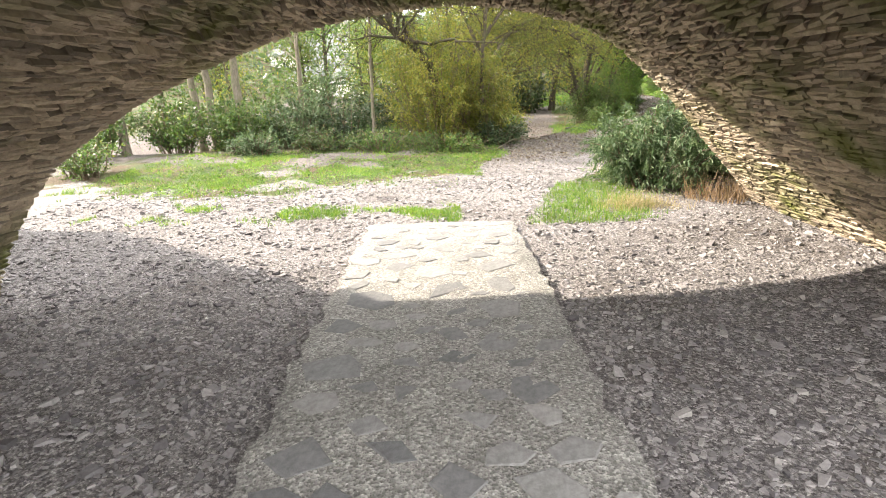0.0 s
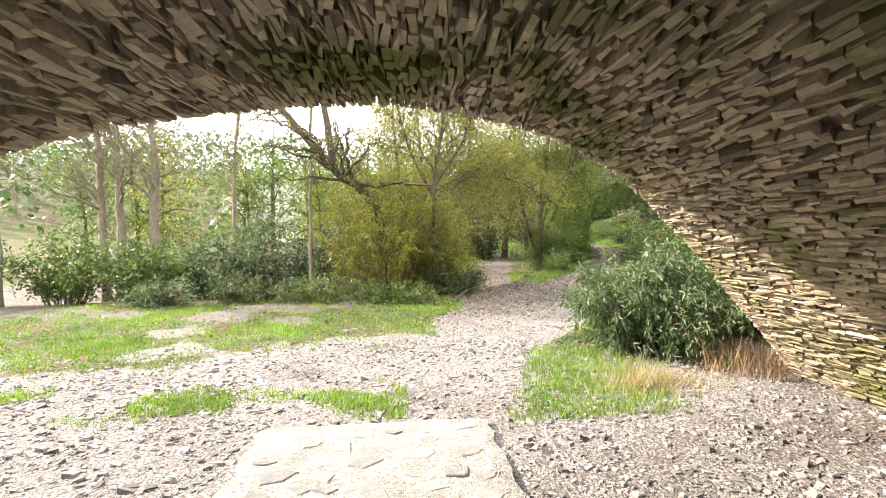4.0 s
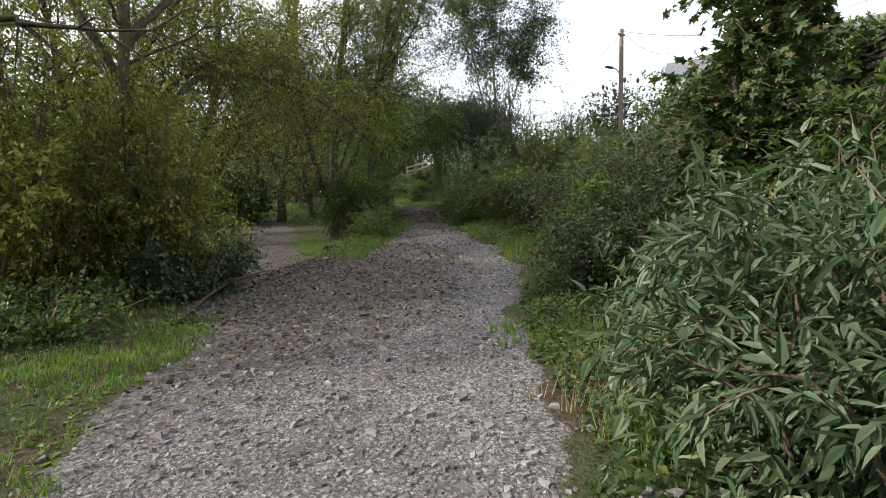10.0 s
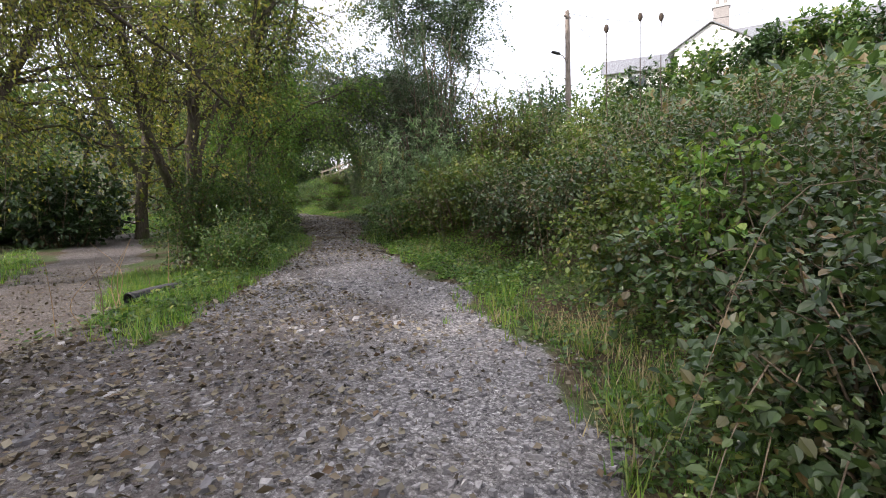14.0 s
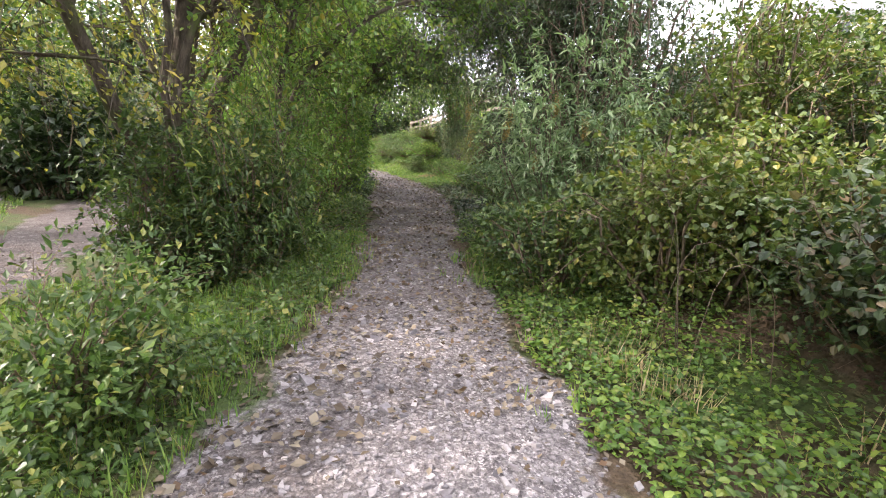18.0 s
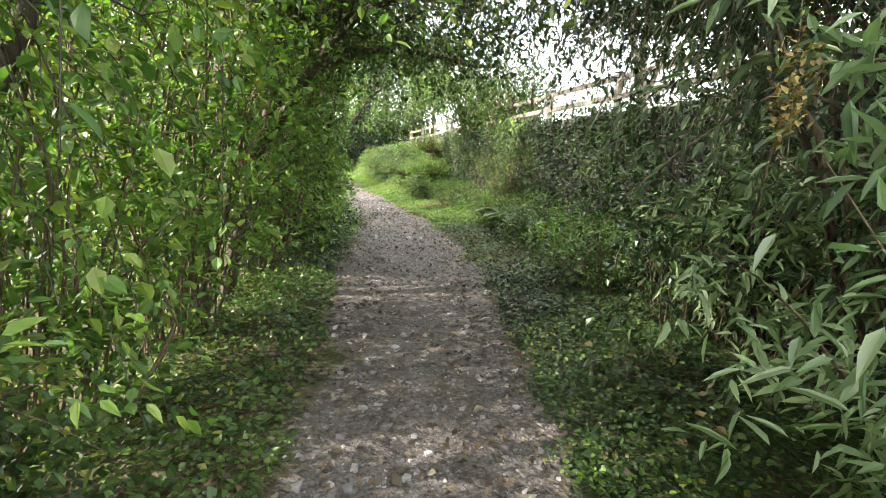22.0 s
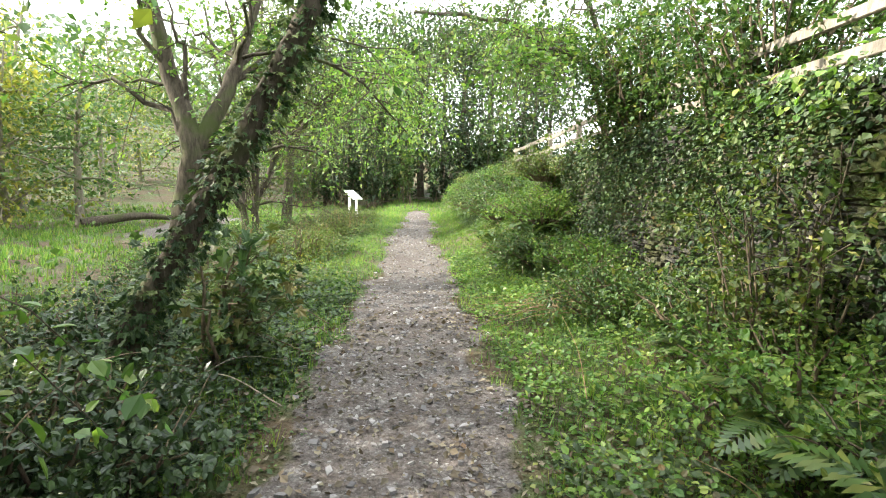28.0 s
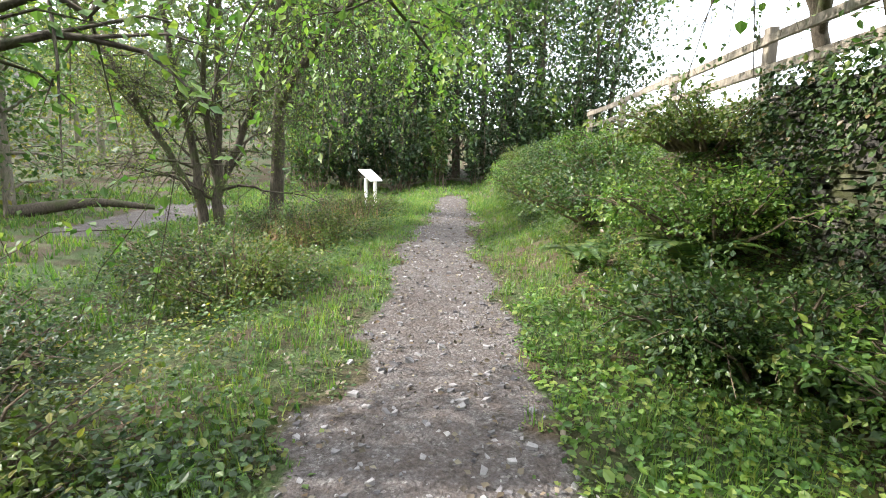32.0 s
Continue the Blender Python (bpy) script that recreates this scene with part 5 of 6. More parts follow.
for i in range(14):
    y = 30.8 + i * 1.2
    x = float(path_left(y)) - 1.7 - 0.9 * (i % 3)
    shrub("verge_weeds", "straggling nettle and bramble beside the grass verge", "bush", on(x, y), (1.1, 1.0), 0.75, 48, 10, 12, (0.05, 0.03, "leaf"), (L_OLIVE, L_BRAMBLE, L_GREEN)[i % 3], 200 + i, twig_len=0.4, group="weeds beside the verge")

tree("tall_sallow", "tall olive-green sallow rising behind the hazels", on(7.4, 31.0), [([(0, 0, -0.2), (0.3, -0.2, 3.0), (0.9, -0.4, 6.5), (1.2, -0.4, 12.0)], 0.2, 0.05), ([(0.1, 0, 1.8), (1.6, -0.8, 5.0), (3.2, -1.2, 8.8)], 0.13, 0.03), ([(0.1, 0, 2.0), (-1.2, -0.6, 5.0), (-2.4, -1.2, 9.6)], 0.13, 0.03)],
    20, 11, 26, (0.085, 0.05, "oval"), L_OLIVE, 232, M_BARK, reach=2.5, twig_len=1.1, start=0.4, droop=0.5, clump=0.1)
tree("field_maple", "maple closing the green tunnel overhead", on(9.2, 26.0), [([(0, 0, -0.2), (0.4, 0, 2.4), (1.6, 0.2, 3.9), (3.4, 0.6, 4.6)], 0.11, 0.03), ([(0.3, 0, 1.8), (0.9, -0.6, 4.6), (1.8, -1.2, 8.4)], 0.09, 0.03), ([(0.2, 0, 1.4), (0.6, 0.8, 4.2), (1.0, 1.0, 8.0)], 0.09, 0.03)],
    24, 12, 26, (0.08, 0.06, "oval"), L_GREEN, 231, M_BARK, reach=2.2, twig_len=1.0, start=0.35, droop=0.8, clump=0.05)

# ---------------------------------------------------------------- wall and fence beside the path
rubble_wall("retaining_wall", "dark slate retaining wall half hidden by ivy", (14.3, 20.5), (14.85, 24.0), 2.7, 2.95, M_WALL, 22, 0.2, 0.3)
rubble_wall("retaining_wall", "slate retaining wall with hanging ivy beside the path", (14.85, 24.0), (18.2, 36.0), 3.0, 3.0, M_WALL, 23, 0.3, 0.5, parts=280)



def fence_post(x, y, z):
    ob = part("fence_post", box_bm((0.1, 0.1, 1.55), (0, 0, 0.35), 0.008, 0.004, rb), M_TIMBER, None)
    ob.location = (x, y, z)
    ob.rotation_euler = (rb.normal(0, 0.015), rb.normal(0, 0.015), -0.25)
    return ob


fence = thing("post_and_rail_fence", "weathered timber post and rail fence above the wall", "fence")
fy = 29.37 + 2.42 * np.arange(-2, 7)
fxs = np.interp(fy, WALL_Y, WALL_X) + 0.38
fzs = ground(fxs + 0.2, fy) - 0.15
for k in range(len(fy)):
    p_ = fence_post(fxs[k], fy[k], fzs[k])
    p_.parent = fence
    if k:
        a, b = np.array([fxs[k - 1], fy[k - 1], fzs[k - 1]]), np.array([fxs[k], fy[k], fzs[k]])
        ln = np.linalg.norm(b - a)
        for h in (0.36, 0.68, 1.0):
            r_ = part("rail", box_bm((0.045, ln + 0.02, 0.1), (0, 0, 0), 0.006, 0.004, rb), M_TIMBER, fence)
            m_ = (a + b) / 2
            r_.location = (m_[0] - 0.07, m_[1], m_[2] + h + rb.normal(0, 0.012))
            r_.rotation_euler = (math.asin((b[2] - a[2]) / ln), 0, -math.atan2(b[0] - a[0], b[1] - a[1]))

# ---------------------------------------------------------------- distance
def back_tree(x, y, h, mat, seed, dens=1.0, size=0.22, trunk=M_BARK, n=1500, spread=0.32):
    """A tree far off: trunk, a few limbs and a ragged crown of leaf clumps."""
    rnd = np.random.default_rng(seed)
    ob = thing("background_tree", "leafy tree in the wood behind", "tree", "trees of the wood", on(x, y))
    line = spline([(0, 0, -0.4), (rnd.normal(0, 0.2), rnd.normal(0, 0.2), h * 0.45), (rnd.normal(0, 0.4), rnd.normal(0, 0.4), h * 0.92)], 8)
    mesh_object("trunk", *tube(line, np.linspace(h * 0.018 + 0.03, 0.02, 8), 6), trunk, ob, True)
    limbs_, pts, ws = [], [], []
    for _ in range(16):
        z = rnd.uniform(0.2, 0.95)
        c = line[int(z * 7)]
        r = h * spread * (1.2 - z) * rnd.uniform(0.5, 1.1) + 0.3
        a = rnd.uniform(0, 6.28)
        tip = c + np.array([math.cos(a) * r, math.sin(a) * r, rnd.uniform(-0.05, 0.15) * h])
        limbs_.append(tube(spline([c, (c + tip) / 2 + np.array([0, 0, 0.1 * r]), tip], 5), np.linspace(0.05, 0.012, 5), 4))
        k = int(n / 16)
        u = rnd.uniform(0.15, 1.05, (k, 1))
        pts.append(c + (tip - c) * u + rnd.normal(0, 1, (k, 3)) * (0.09 * h) * np.array([1, 1, 0.75]))
        ws.append(rnd.normal(0, 1, (k, 3)))
    pts, ws = np.concatenate(pts), np.concatenate(ws)
    ok = pts[:, 2] > 0.15
    mesh_object("branchwork", *joined(limbs_), trunk, ob, True)["kind"] = "stuff"
    mesh_object("crown", *leaves(pts[ok], ws[ok], size, size * 0.62, "oval", 0.2, rnd), mat, ob)
    return ob


rt = np.random.default_rng(300)
for k in range(16):     # behind the bed and the forked path
    back_tree(-16 + k * 1.65 + rt.normal(0, 0.5), 27 + rt.uniform(0, 9) + 0.25 * k, rt.uniform(5.5, 9.5), (L_GREEN, L_OLIVE, L_GREEN, L_WILLOW)[k % 4], 301 + k, n=3000, size=0.17)
for k, (x, y) in enumerate(((0.4, 26.5), (3.4, 30.5), (-2.6, 25.0), (6.2, 33.0))):     # under the sallows, beyond the fork
    back_tree(x, y, 5.0 + k % 2, (L_OLIVE, L_DARK)[k % 2], 320 + k, n=3600, size=0.14)
for k in range(12):     # the bright wood left of the walk
    back_tree(-6 + (k % 7) * 2.1 + rt.normal(0, 0.5), 46 + (k // 7) * 6 + rt.uniform(0, 3), rt.uniform(6, 10), (L_GREEN, L_OLIVE, L_WILLOW)[k % 3], 430 + k, n=2600, size=0.19, trunk=M_BARK_GREY)
for k in range(10):     # left of the walk, beyond the low ground
    back_tree(-2 + rt.uniform(-1, 7), 38 + k * 2.6, rt.uniform(6, 9), (L_OLIVE, L_GREEN, L_WILLOW)[k % 3], 330 + k, n=2600, size=0.17, trunk=M_BARK_GREY)
for k in range(20):     # the dark wood at the end
    back_tree(13 + (k % 10) * 1.9 + rt.normal(0, 0.4), 56 + (k // 10) * 5 + rt.uniform(0, 3), rt.uniform(9, 14), (L_DARK, L_IVY, L_DARK, L_GREEN)[k % 4], 350 + k, n=3400, size=0.28)
for k in range(14):     # low growth under the wood and behind the fork
    x, y = (2 + 0.8 * k, 29 + rt.uniform(0, 5)) if k < 6 else (14 + (k - 6) * 1.9, 54 + rt.uniform(0, 2))
    shrub("thicket", "dark thicket of undergrowth at the wood's edge", "bush", on(x, y), (1.6, 1.3), 2.4 if k < 6 else 4.0, 26, 9, 9, (0.22, 0.13, "oval"), L_DARK if k % 3 else L_GREEN, 380 + k, twig_len=0.7, group="undergrowth at the wood's edge")
for k in range(2):
    back_tree((-26, -34)[k], (18, 30)[k], rt.uniform(7, 10), L_GREEN, 400 + k, n=2000, size=0.3)

for k, (x, y) in enumerate(((32.0, 14.5), (32.6, 17.6), (32.8, 20.4), (32.6, 23.2), (32.6, 26.0), (32.0, 29.0), (31.0, 32.0))):
    gz_ = float(ground(x, y))
    shrub("hedge", "dark hedge before the white houses", "hedge", (x, y, gz_), (2.0, 1.9), max(1.2, 9.0 - gz_ + 0.3 * (k % 2)), 30, 10, 8, (0.26, 0.17, "oval"), L_GREEN if k % 2 else L_DARK, 410 + k, twig_len=0.9, group="hedge before the houses")

hb = np.stack([rt.uniform(11, 36, 12000), rt.uniform(5, 32, 12000), rt.uniform(0, 0.5, 12000)], -1)
hb = hb[hb[:, 0] > path_right(hb[:, 1]) + 6]
hb[:, 2] += ground(hb[:, 0], hb[:, 1])
tagged(mesh_object("hill_scrub", *leaves(hb, rt.normal(0, 1, hb.shape), 0.34, 0.24, "oval", 0.1, rt), L_BRAMBLE), "rough green scrub covering the slope below the houses", "plants", kind="stuff")

# far woods on the hills
rw = np.random.default_rng(450)
hx_, hy_ = rw.uniform(-110, 14, 24000), rw.uniform(48, 150, 24000)
ok = hx_ < 0.3 * hy_ - np.where(hy_ > 62, 14, 22)
hx_, hy_ = hx_[ok], hy_[ok]
hp = np.stack([hx_, hy_, ground(hx_, hy_) + rw.uniform(0, 1, len(hx_)) ** 1.5 * 8.5], -1)
tagged(mesh_object("far_woods", *leaves(hp, rw.normal(0, 1, hp.shape), 1.0, 0.75, "oval", 0.1, rw), L_POPLAR), "wooded hillside far behind the bed", "woods", kind="stuff")


# ---------------------------------------------------------------- houses, pole, sign
def plain(name, colour, rough=0.8, scale=12.0, vary=0.15, metallic=0.0):
    m, nt, out = material(name)
    f = noise_of(nt, scale, 5.0, 0.65)
    col = ramp(nt, f, [(0.3, tuple(c * (1 - vary) for c in colour)), (0.7, tuple(min(1, c * (1 + vary)) for c in colour))])
    surface(nt, out, col, rough, bump_of(nt, f, 0.2, 0.01), metallic=metallic)
    return m


M_RENDER = plain("white_render", (0.72, 0.70, 0.67), 0.85, 4.0, 0.08)
M_SLATE = plain("roof_slate", (0.17, 0.175, 0.19), 0.6, 9.0, 0.25)
M_BRICK = plain("chimney_brick", (0.24, 0.22, 0.205), 0.85, 14.0, 0.25)
M_PVC = plain("white_frame", (0.78, 0.78, 0.77), 0.4, 3.0, 0.04)
M_GLASS = plain("dark_glass", (0.03, 0.035, 0.04), 0.08, 2.0, 0.1)
M_BLACK = plain("black_plastic", (0.016, 0.016, 0.017), 0.65, 20.0, 0.3)
M_BOARD = plain("white_board", (0.78, 0.77, 0.74), 0.4, 6.0, 0.06)


def house(label, at, turn, size, eave, ridge, chimneys, wins):
    """A gabled house along its own x: walls, roof slopes, bargeboards, chimney with pots, framed windows on its front (-y) and end (-x)."""
    ob = thing("house", label, "house", "", at)
    ob.rotation_euler = (0, 0, radians(turn))
    lx, ly = size[0] / 2, size[1] / 2
    v = [(-lx, -ly, -3), (lx, -ly, -3), (lx, ly, -3), (-lx, ly, -3), (-lx, -ly, eave), (lx, -ly, eave), (lx, ly, eave), (-lx, ly, eave), (-lx, 0, ridge - 0.08), (lx, 0, ridge - 0.08)]
    f = [(0, 1, 5, 4), (2, 3, 7, 6), (1, 2, 6, 5), (3, 0, 4, 7)]
    tri = [(4, 8, 7, 7), (5, 6, 9, 9)]
    bm = bmesh.new()
    bv = [bm.verts.new(p) for p in v]
    for q in f:
        bm.faces.new([bv[i] for i in q])
    for q in tri:
        bm.faces.new([bv[i] for i in q[:3]])
    part("wall", bm, M_RENDER, ob)
    over = 0.35
    for s in (-1, 1):
        run_ = np.array([0, s * (ly + over), -(ridge - eave) * (1 + over / ly)])
        n_rows = 14
        roof = None
        for k in range(n_rows):
            bm = bmesh.new()
            a, b = k / n_rows, (k + 1.08) / n_rows
            pts = [(-lx - 0.2, run_[1] * a, ridge + run_[2] * a + 0.02), (lx + 0.2, run_[1] * a, ridge + run_[2] * a + 0.02), (lx + 0.2, run_[1] * b, ridge + run_[2] * b + 0.06), (-lx - 0.2, run_[1] * b, ridge + run_[2] * b + 0.06)]
            top = [bm.verts.new(p) for p in pts]
            low = [bm.verts.new((p[0], p[1], p[2] - 0.07)) for p in pts]
            bm.faces.new(top)
            bm.faces.new(low[::-1])
            for i in range(4):
                bm.faces.new((top[i], top[(i + 1) % 4], low[(i + 1) % 4], low[i]))
            if roof is None:
                roof = part("roof", bm, M_SLATE, ob)
            else:
                part("slate_course", bm, M_SLATE, roof)
    for cx in chimneys:
        c = part("chimney", box_bm((0.9, 0.6, 1.9), (cx, 0, ridge + 0.5), 0.03), M_BRICK, ob, "weathered brick chimney stack")
        part("chimney_cap", box_bm((1.05, 0.75, 0.14), (cx, 0, ridge + 1.5), 0.02), M_RENDER, c)
        for o in (-0.22, 0.22):
            part("chimney_pot", box_bm((0.22, 0.22, 0.4), (cx + o, 0, ridge + 1.77), 0.05), M_BRICK, c)
    for wx_, wz, ww, wh, side in wins:
        p0 = (wx_, -ly - 0.03, wz) if side == "front" else (-lx - 0.03, wx_, wz)
        sz = (ww, 0.08, wh) if side == "front" else (0.08, ww, wh)
        w = part("window", box_bm(sz, p0, 0.01), M_PVC, ob)
        for k in (-1, 1):
            q0 = (p0[0] + k * ww * 0.23, p0[1] - 0.03, p0[2]) if side == "front" else (p0[0] - 0.03, p0[1] + k * ww * 0.23, p0[2])
            part("pane", box_bm((ww * 0.4, 0.04, wh * 0.82) if side == "front" else (0.04, ww * 0.4, wh * 0.82), q0), M_GLASS, w)
    return ob


house("long white rendered house with slate roof and brick chimney", (40.6, 20.6, 8.1), -70, (11.0, 6.5), 1.8, 3.3, (-4.3,), ((-3.0, 0.9, 1.2, 1.1, "front"), (0.4, 0.9, 1.4, 1.1, "front"), (3.4, 0.9, 1.2, 1.1, "front")))
house("small white gabled house in front of the long one", (37.0, 24.4, 8.0), 20, (4.0, 3.8), 1.7, 2.9, (), ((0, 0.9, 1.2, 1.0, "end"),))
house("white house with slate roof lower on the slope", (38.0, 28.0, 7.7), -62, (7.0, 5.5), 1.5, 2.9, (), ((-1.5, 0.7, 1.2, 1.0, "front"), (1.4, 0.7, 1.2, 1.0, "front")))
house("grey-roofed house across the valley", on(-14.0, 70.0, -0.8), -25, (11, 7), 2.6, 5.0, (4.0,), ((-3, 1.2, 1.2, 1.1, "front"), (0, 1.2, 1.2, 1.1, "front"), (3, 1.2, 1.2, 1.1, "front")))
house("grey-roofed house lower on the valley side", on(-9.5, 58.0, -1.0), -35, (9, 7), 2.4, 4.8, (), ((-2, 1.2, 1.2, 1.1, "front"), (2, 1.2, 1.2, 1.1, "front")))

pole = thing("utility_pole", "wooden utility pole with a street lamp and wires", "utility pole", at=on(23.2, 25.2))
p_top = 9.3 - pole.location.z
mesh_object("shaft", *tube([(0, 0, -0.5), (0, 0, p_top * 0.5), (0.02, 0, p_top)], [0.14, 0.125, 0.1], 10), M_POLE, pole, True)
part("cross_bracket", box_bm((0.5, 0.07, 0.07), (0.0, 0, p_top - 0.25), 0.01), M_POLE, pole)
lamp_arm = mesh_object("lamp_arm", *tube([(0, 0, p_top * 0.62), (-0.5, -0.1, p_top * 0.66), (-0.9, -0.15, p_top * 0.66)], 0.025, 6), M_POLE, pole, True)
part("lamp_head", box_bm((0.5, 0.16, 0.1), (-1.1, -0.17, p_top * 0.66), 0.03), M_BLACK, lamp_arm)
for (ex, ey, ez) in ((36.0, 43.0, 11.3), (31.5, 26.5, 10.2), (34.0, 18.0, 10.6)):
    a, b = np.array([0, 0, p_top - 0.1]), np.array([ex - 23.2, ey - 25.2, ez - pole.location.z])
    k = np.linspace(0, 1, 14)[:, None]
    mesh_object("wire", *tube(a + (b - a) * k - np.array([0, 0, 0.9]) * (4 * k * (1 - k)), 0.012, 4), M_BLACK, pole, True)

sign = thing("information_board", "white slanted information board on two posts", "sign", at=on(15.9, 49.6))
sign.rotation_euler = (0, 0, radians(52))
for sx in (-0.3, 0.3):
    part("post", box_bm((0.09, 0.09, 1.25), (sx, 0, 0.4), 0.008), M_BOARD, sign)
bm = box_bm((0.8, 0.62, 0.05), (0, 0, 0), 0.01)
bmesh.ops.rotate(bm, verts=bm.verts, matrix=Matrix.Rotation(radians(38), 3, 'X'))
bmesh.ops.translate(bm, verts=bm.verts, vec=(0, 0, 1.12))
part("panel", bm, M_BOARD, sign)

# the black drain pipe lying on the verge
pipe = thing("drain_pipe", "black corrugated plastic pipe lying in the grass", "pipe", at=on(5.02, 18.27, 0.1))
pl = np.array([(0.0, 0.0, 0.0), (0.34, 0.17, 0.02), (0.72, 0.42, 0.01)])
pts = spline(pl, 61)
mesh_object("hose", *tube(pts, 0.075 + 0.012 * (np.arange(61) % 2), 12), M_BLACK, pipe)
for e in (0, -1):
    dirn = unit(pts[1] - pts[0])
    mesh_object("pipe_end", *tube(pts[[0, 1, 2]] if e == 0 else pts[[-3, -2, -1]], 0.09, 12), M_BLACK, pipe, True)

# teasels on the bank
M_TEASEL = plain("teasel_head", (0.05, 0.036, 0.026), 0.95, 60.0, 0.4)
for tx, ty, top in ((11.0, 16.2, 3.55), (11.24, 15.8, 3.65), (11.36, 15.55, 3.6)):
    te = thing("teasel", "dry brown teasel standing above the brambles", "plant", "teasels on the bank", on(tx, ty))
    h = top - te.location.z
    mesh_object("stalk", *tube([(0.1, 0, -0.1), (0.03, 0.02, h * 0.5), (0, 0, h)], [0.011, 0.008, 0.006], 5), M_TEASEL, te, True)
    zz = np.linspace(0, 1, 7)
    mesh_object("seed_head", *tube(np.stack([0 * zz, 0 * zz, h - 0.03 + 0.11 * zz], -1), 0.036 * np.sin(np.pi * (0.12 + 0.8 * zz)) ** 0.6, 9), M_TEASEL, te, True)

# dead wood
rd = np.random.default_rng(460)


def stick(name, label, pts, r, mat=M_TWIG, group=""):
    ob = mesh_object(name, *tube(spline(pts, 12), np.linspace(r, r * 0.35, 12), 7), mat, None, True)
    return tagged(ob, label, "branch", group)


gz = lambda x, y, dz=0.02: (x, y, float(ground(x, y)) + dz)
stick("fallen_branch", "grey fallen branch lying under the willow", [gz(1.9, 13.6), gz(2.5, 14.6, 0.12), gz(3.1, 15.6, 0.08), gz(3.5, 16.4, 0.04)], 0.024, M_BARK)
for k in range(26):
    a = rd.uniform(0, 6.28)
    x, y = 15.75 + rd.normal(0, 0.2), 32.5 + rd.normal(0, 0.25)
    d = np.array([math.cos(a * 0.25 + 2.4), math.sin(a * 0.25 + 2.4)]) * rd.uniform(0.3, 0.6)
    stick("dead_stem", "reddish-brown dead stem in a heap beside the path", [gz(x - d[0], y - d[1], 0.04 + rd.uniform(0, 0.06)), gz(x, y, 0.10 + rd.uniform(0, 0.08)), gz(x + d[0], y + d[1], 0.04 + rd.uniform(0, 0.06))], 0.006, M_DRY, "heap of dead stems")
for k in range(18):
    y = rd.uniform(22.5, 31)
    x = float(path_right(y)) + rd.uniform(0.4, 2.4)
    a = rd.uniform(0, 6.28)
    ln = rd.uniform(0.35, 0.8)
    stick("dry_stalk", "pale dry stalk leaning among the brambles", [gz(x, y, 0.05), gz(x + 0.3 * ln * math.cos(a), y + 0.3 * ln * math.sin(a), 0.5 * ln), gz(x + 0.8 * ln * math.cos(a), y + 0.8 * ln * math.sin(a), 0.75 * ln)], 0.004, M_DRY, "dry stalks")
for k in range(26):
    y = rd.uniform(11.6, 18.5)
    x = float(path_right(y)) + rd.uniform(0.7, 1.8)
    a, ln = rd.uniform(2.2, 4.4), rd.uniform(0.6, 1.3)
    z0 = rd.uniform(0.5, 1.1)
    stick("bramble_cane", "arching bare bramble cane on the bank", [gz(x, y, 0.1), gz(x + 0.15 * math.cos(a), y + 0.15 * math.sin(a), z0), gz(x + 0.55 * ln * math.cos(a), y + 0.55 * ln * math.sin(a), z0 + 0.15), gz(x + 0.75 * ln * math.cos(a), y + 0.8 * ln * math.sin(a), max(0.1, z0 - 0.5))], 0.0028, (M_BARK, M_TWIG)[k % 2], "bramble canes")
for k in range(16):
    y = rd.uniform(17.6, 21.0)
    x = float(path_left(y)) - rd.uniform(1.0, 1.9)
    h = rd.uniform(0.4, 0.85)
    stick("dock_stalk", "dark brown dead dock stalk on the verge", [gz(x, y, -0.05), gz(x + rd.normal(0, 0.05), y + rd.normal(0, 0.05), h * 0.5), gz(x + rd.normal(0, 0.12), y + rd.normal(0, 0.12), h)], 0.005, M_DRY if k % 2 else M_TWIG, "dead dock stalks")
for k in range(5):
    b0 = np.array([15.45, 24.6 + 0.35 * k, 3.05])
    d = np.array([-rd.uniform(1.0, 2.2), -rd.uniform(0.2, 1.4), 0])
    stick("bare_branch", "pale bare branch arching down from the wall", [b0, b0 + d * 0.4 + [0, 0, 0.3], b0 + d * 0.75 + [0, 0, 0.05], b0 + d * 1.05 + [0, 0, -0.6]], 0.016, M_BARK_GREY, "bare branches from the wall")
stick("rotten_log", "dark rotten log on the low ground", [gz(6.5, 47.0, 0.1), gz(8.0, 47.8, 0.3), gz(9.5, 48.2, 0.15)], 0.2, M_BARK)


shrub("sycamore_sapling", "sycamore sapling with yellowing broad leaves beside the path", "sapling", on(12.15, 31.9), (0.75, 0.9), 1.5, 15, 8, 6, (0.1, 0.08, "leaf"), L_SYCAMORE, 474, lobes=True, twig_len=0.4, droop=0.1)
for k in range(9):
    a = rd.uniform(0, 6.28)
    x, y = 12.3 + rd.normal(0, 0.35), 31.6 + rd.normal(0, 0.7)
    stick("fallen_twig", "grey fallen twig lying over the nettles", [gz(x - 0.4 * math.cos(a), y - 0.4 * math.sin(a), 0.15), gz(x, y, 0.3), gz(x + 0.4 * math.cos(a), y + 0.4 * math.sin(a), 0.22)], 0.005, (M_BARK_GREY, M_TWIG)[k % 2], "twigs over the nettles")


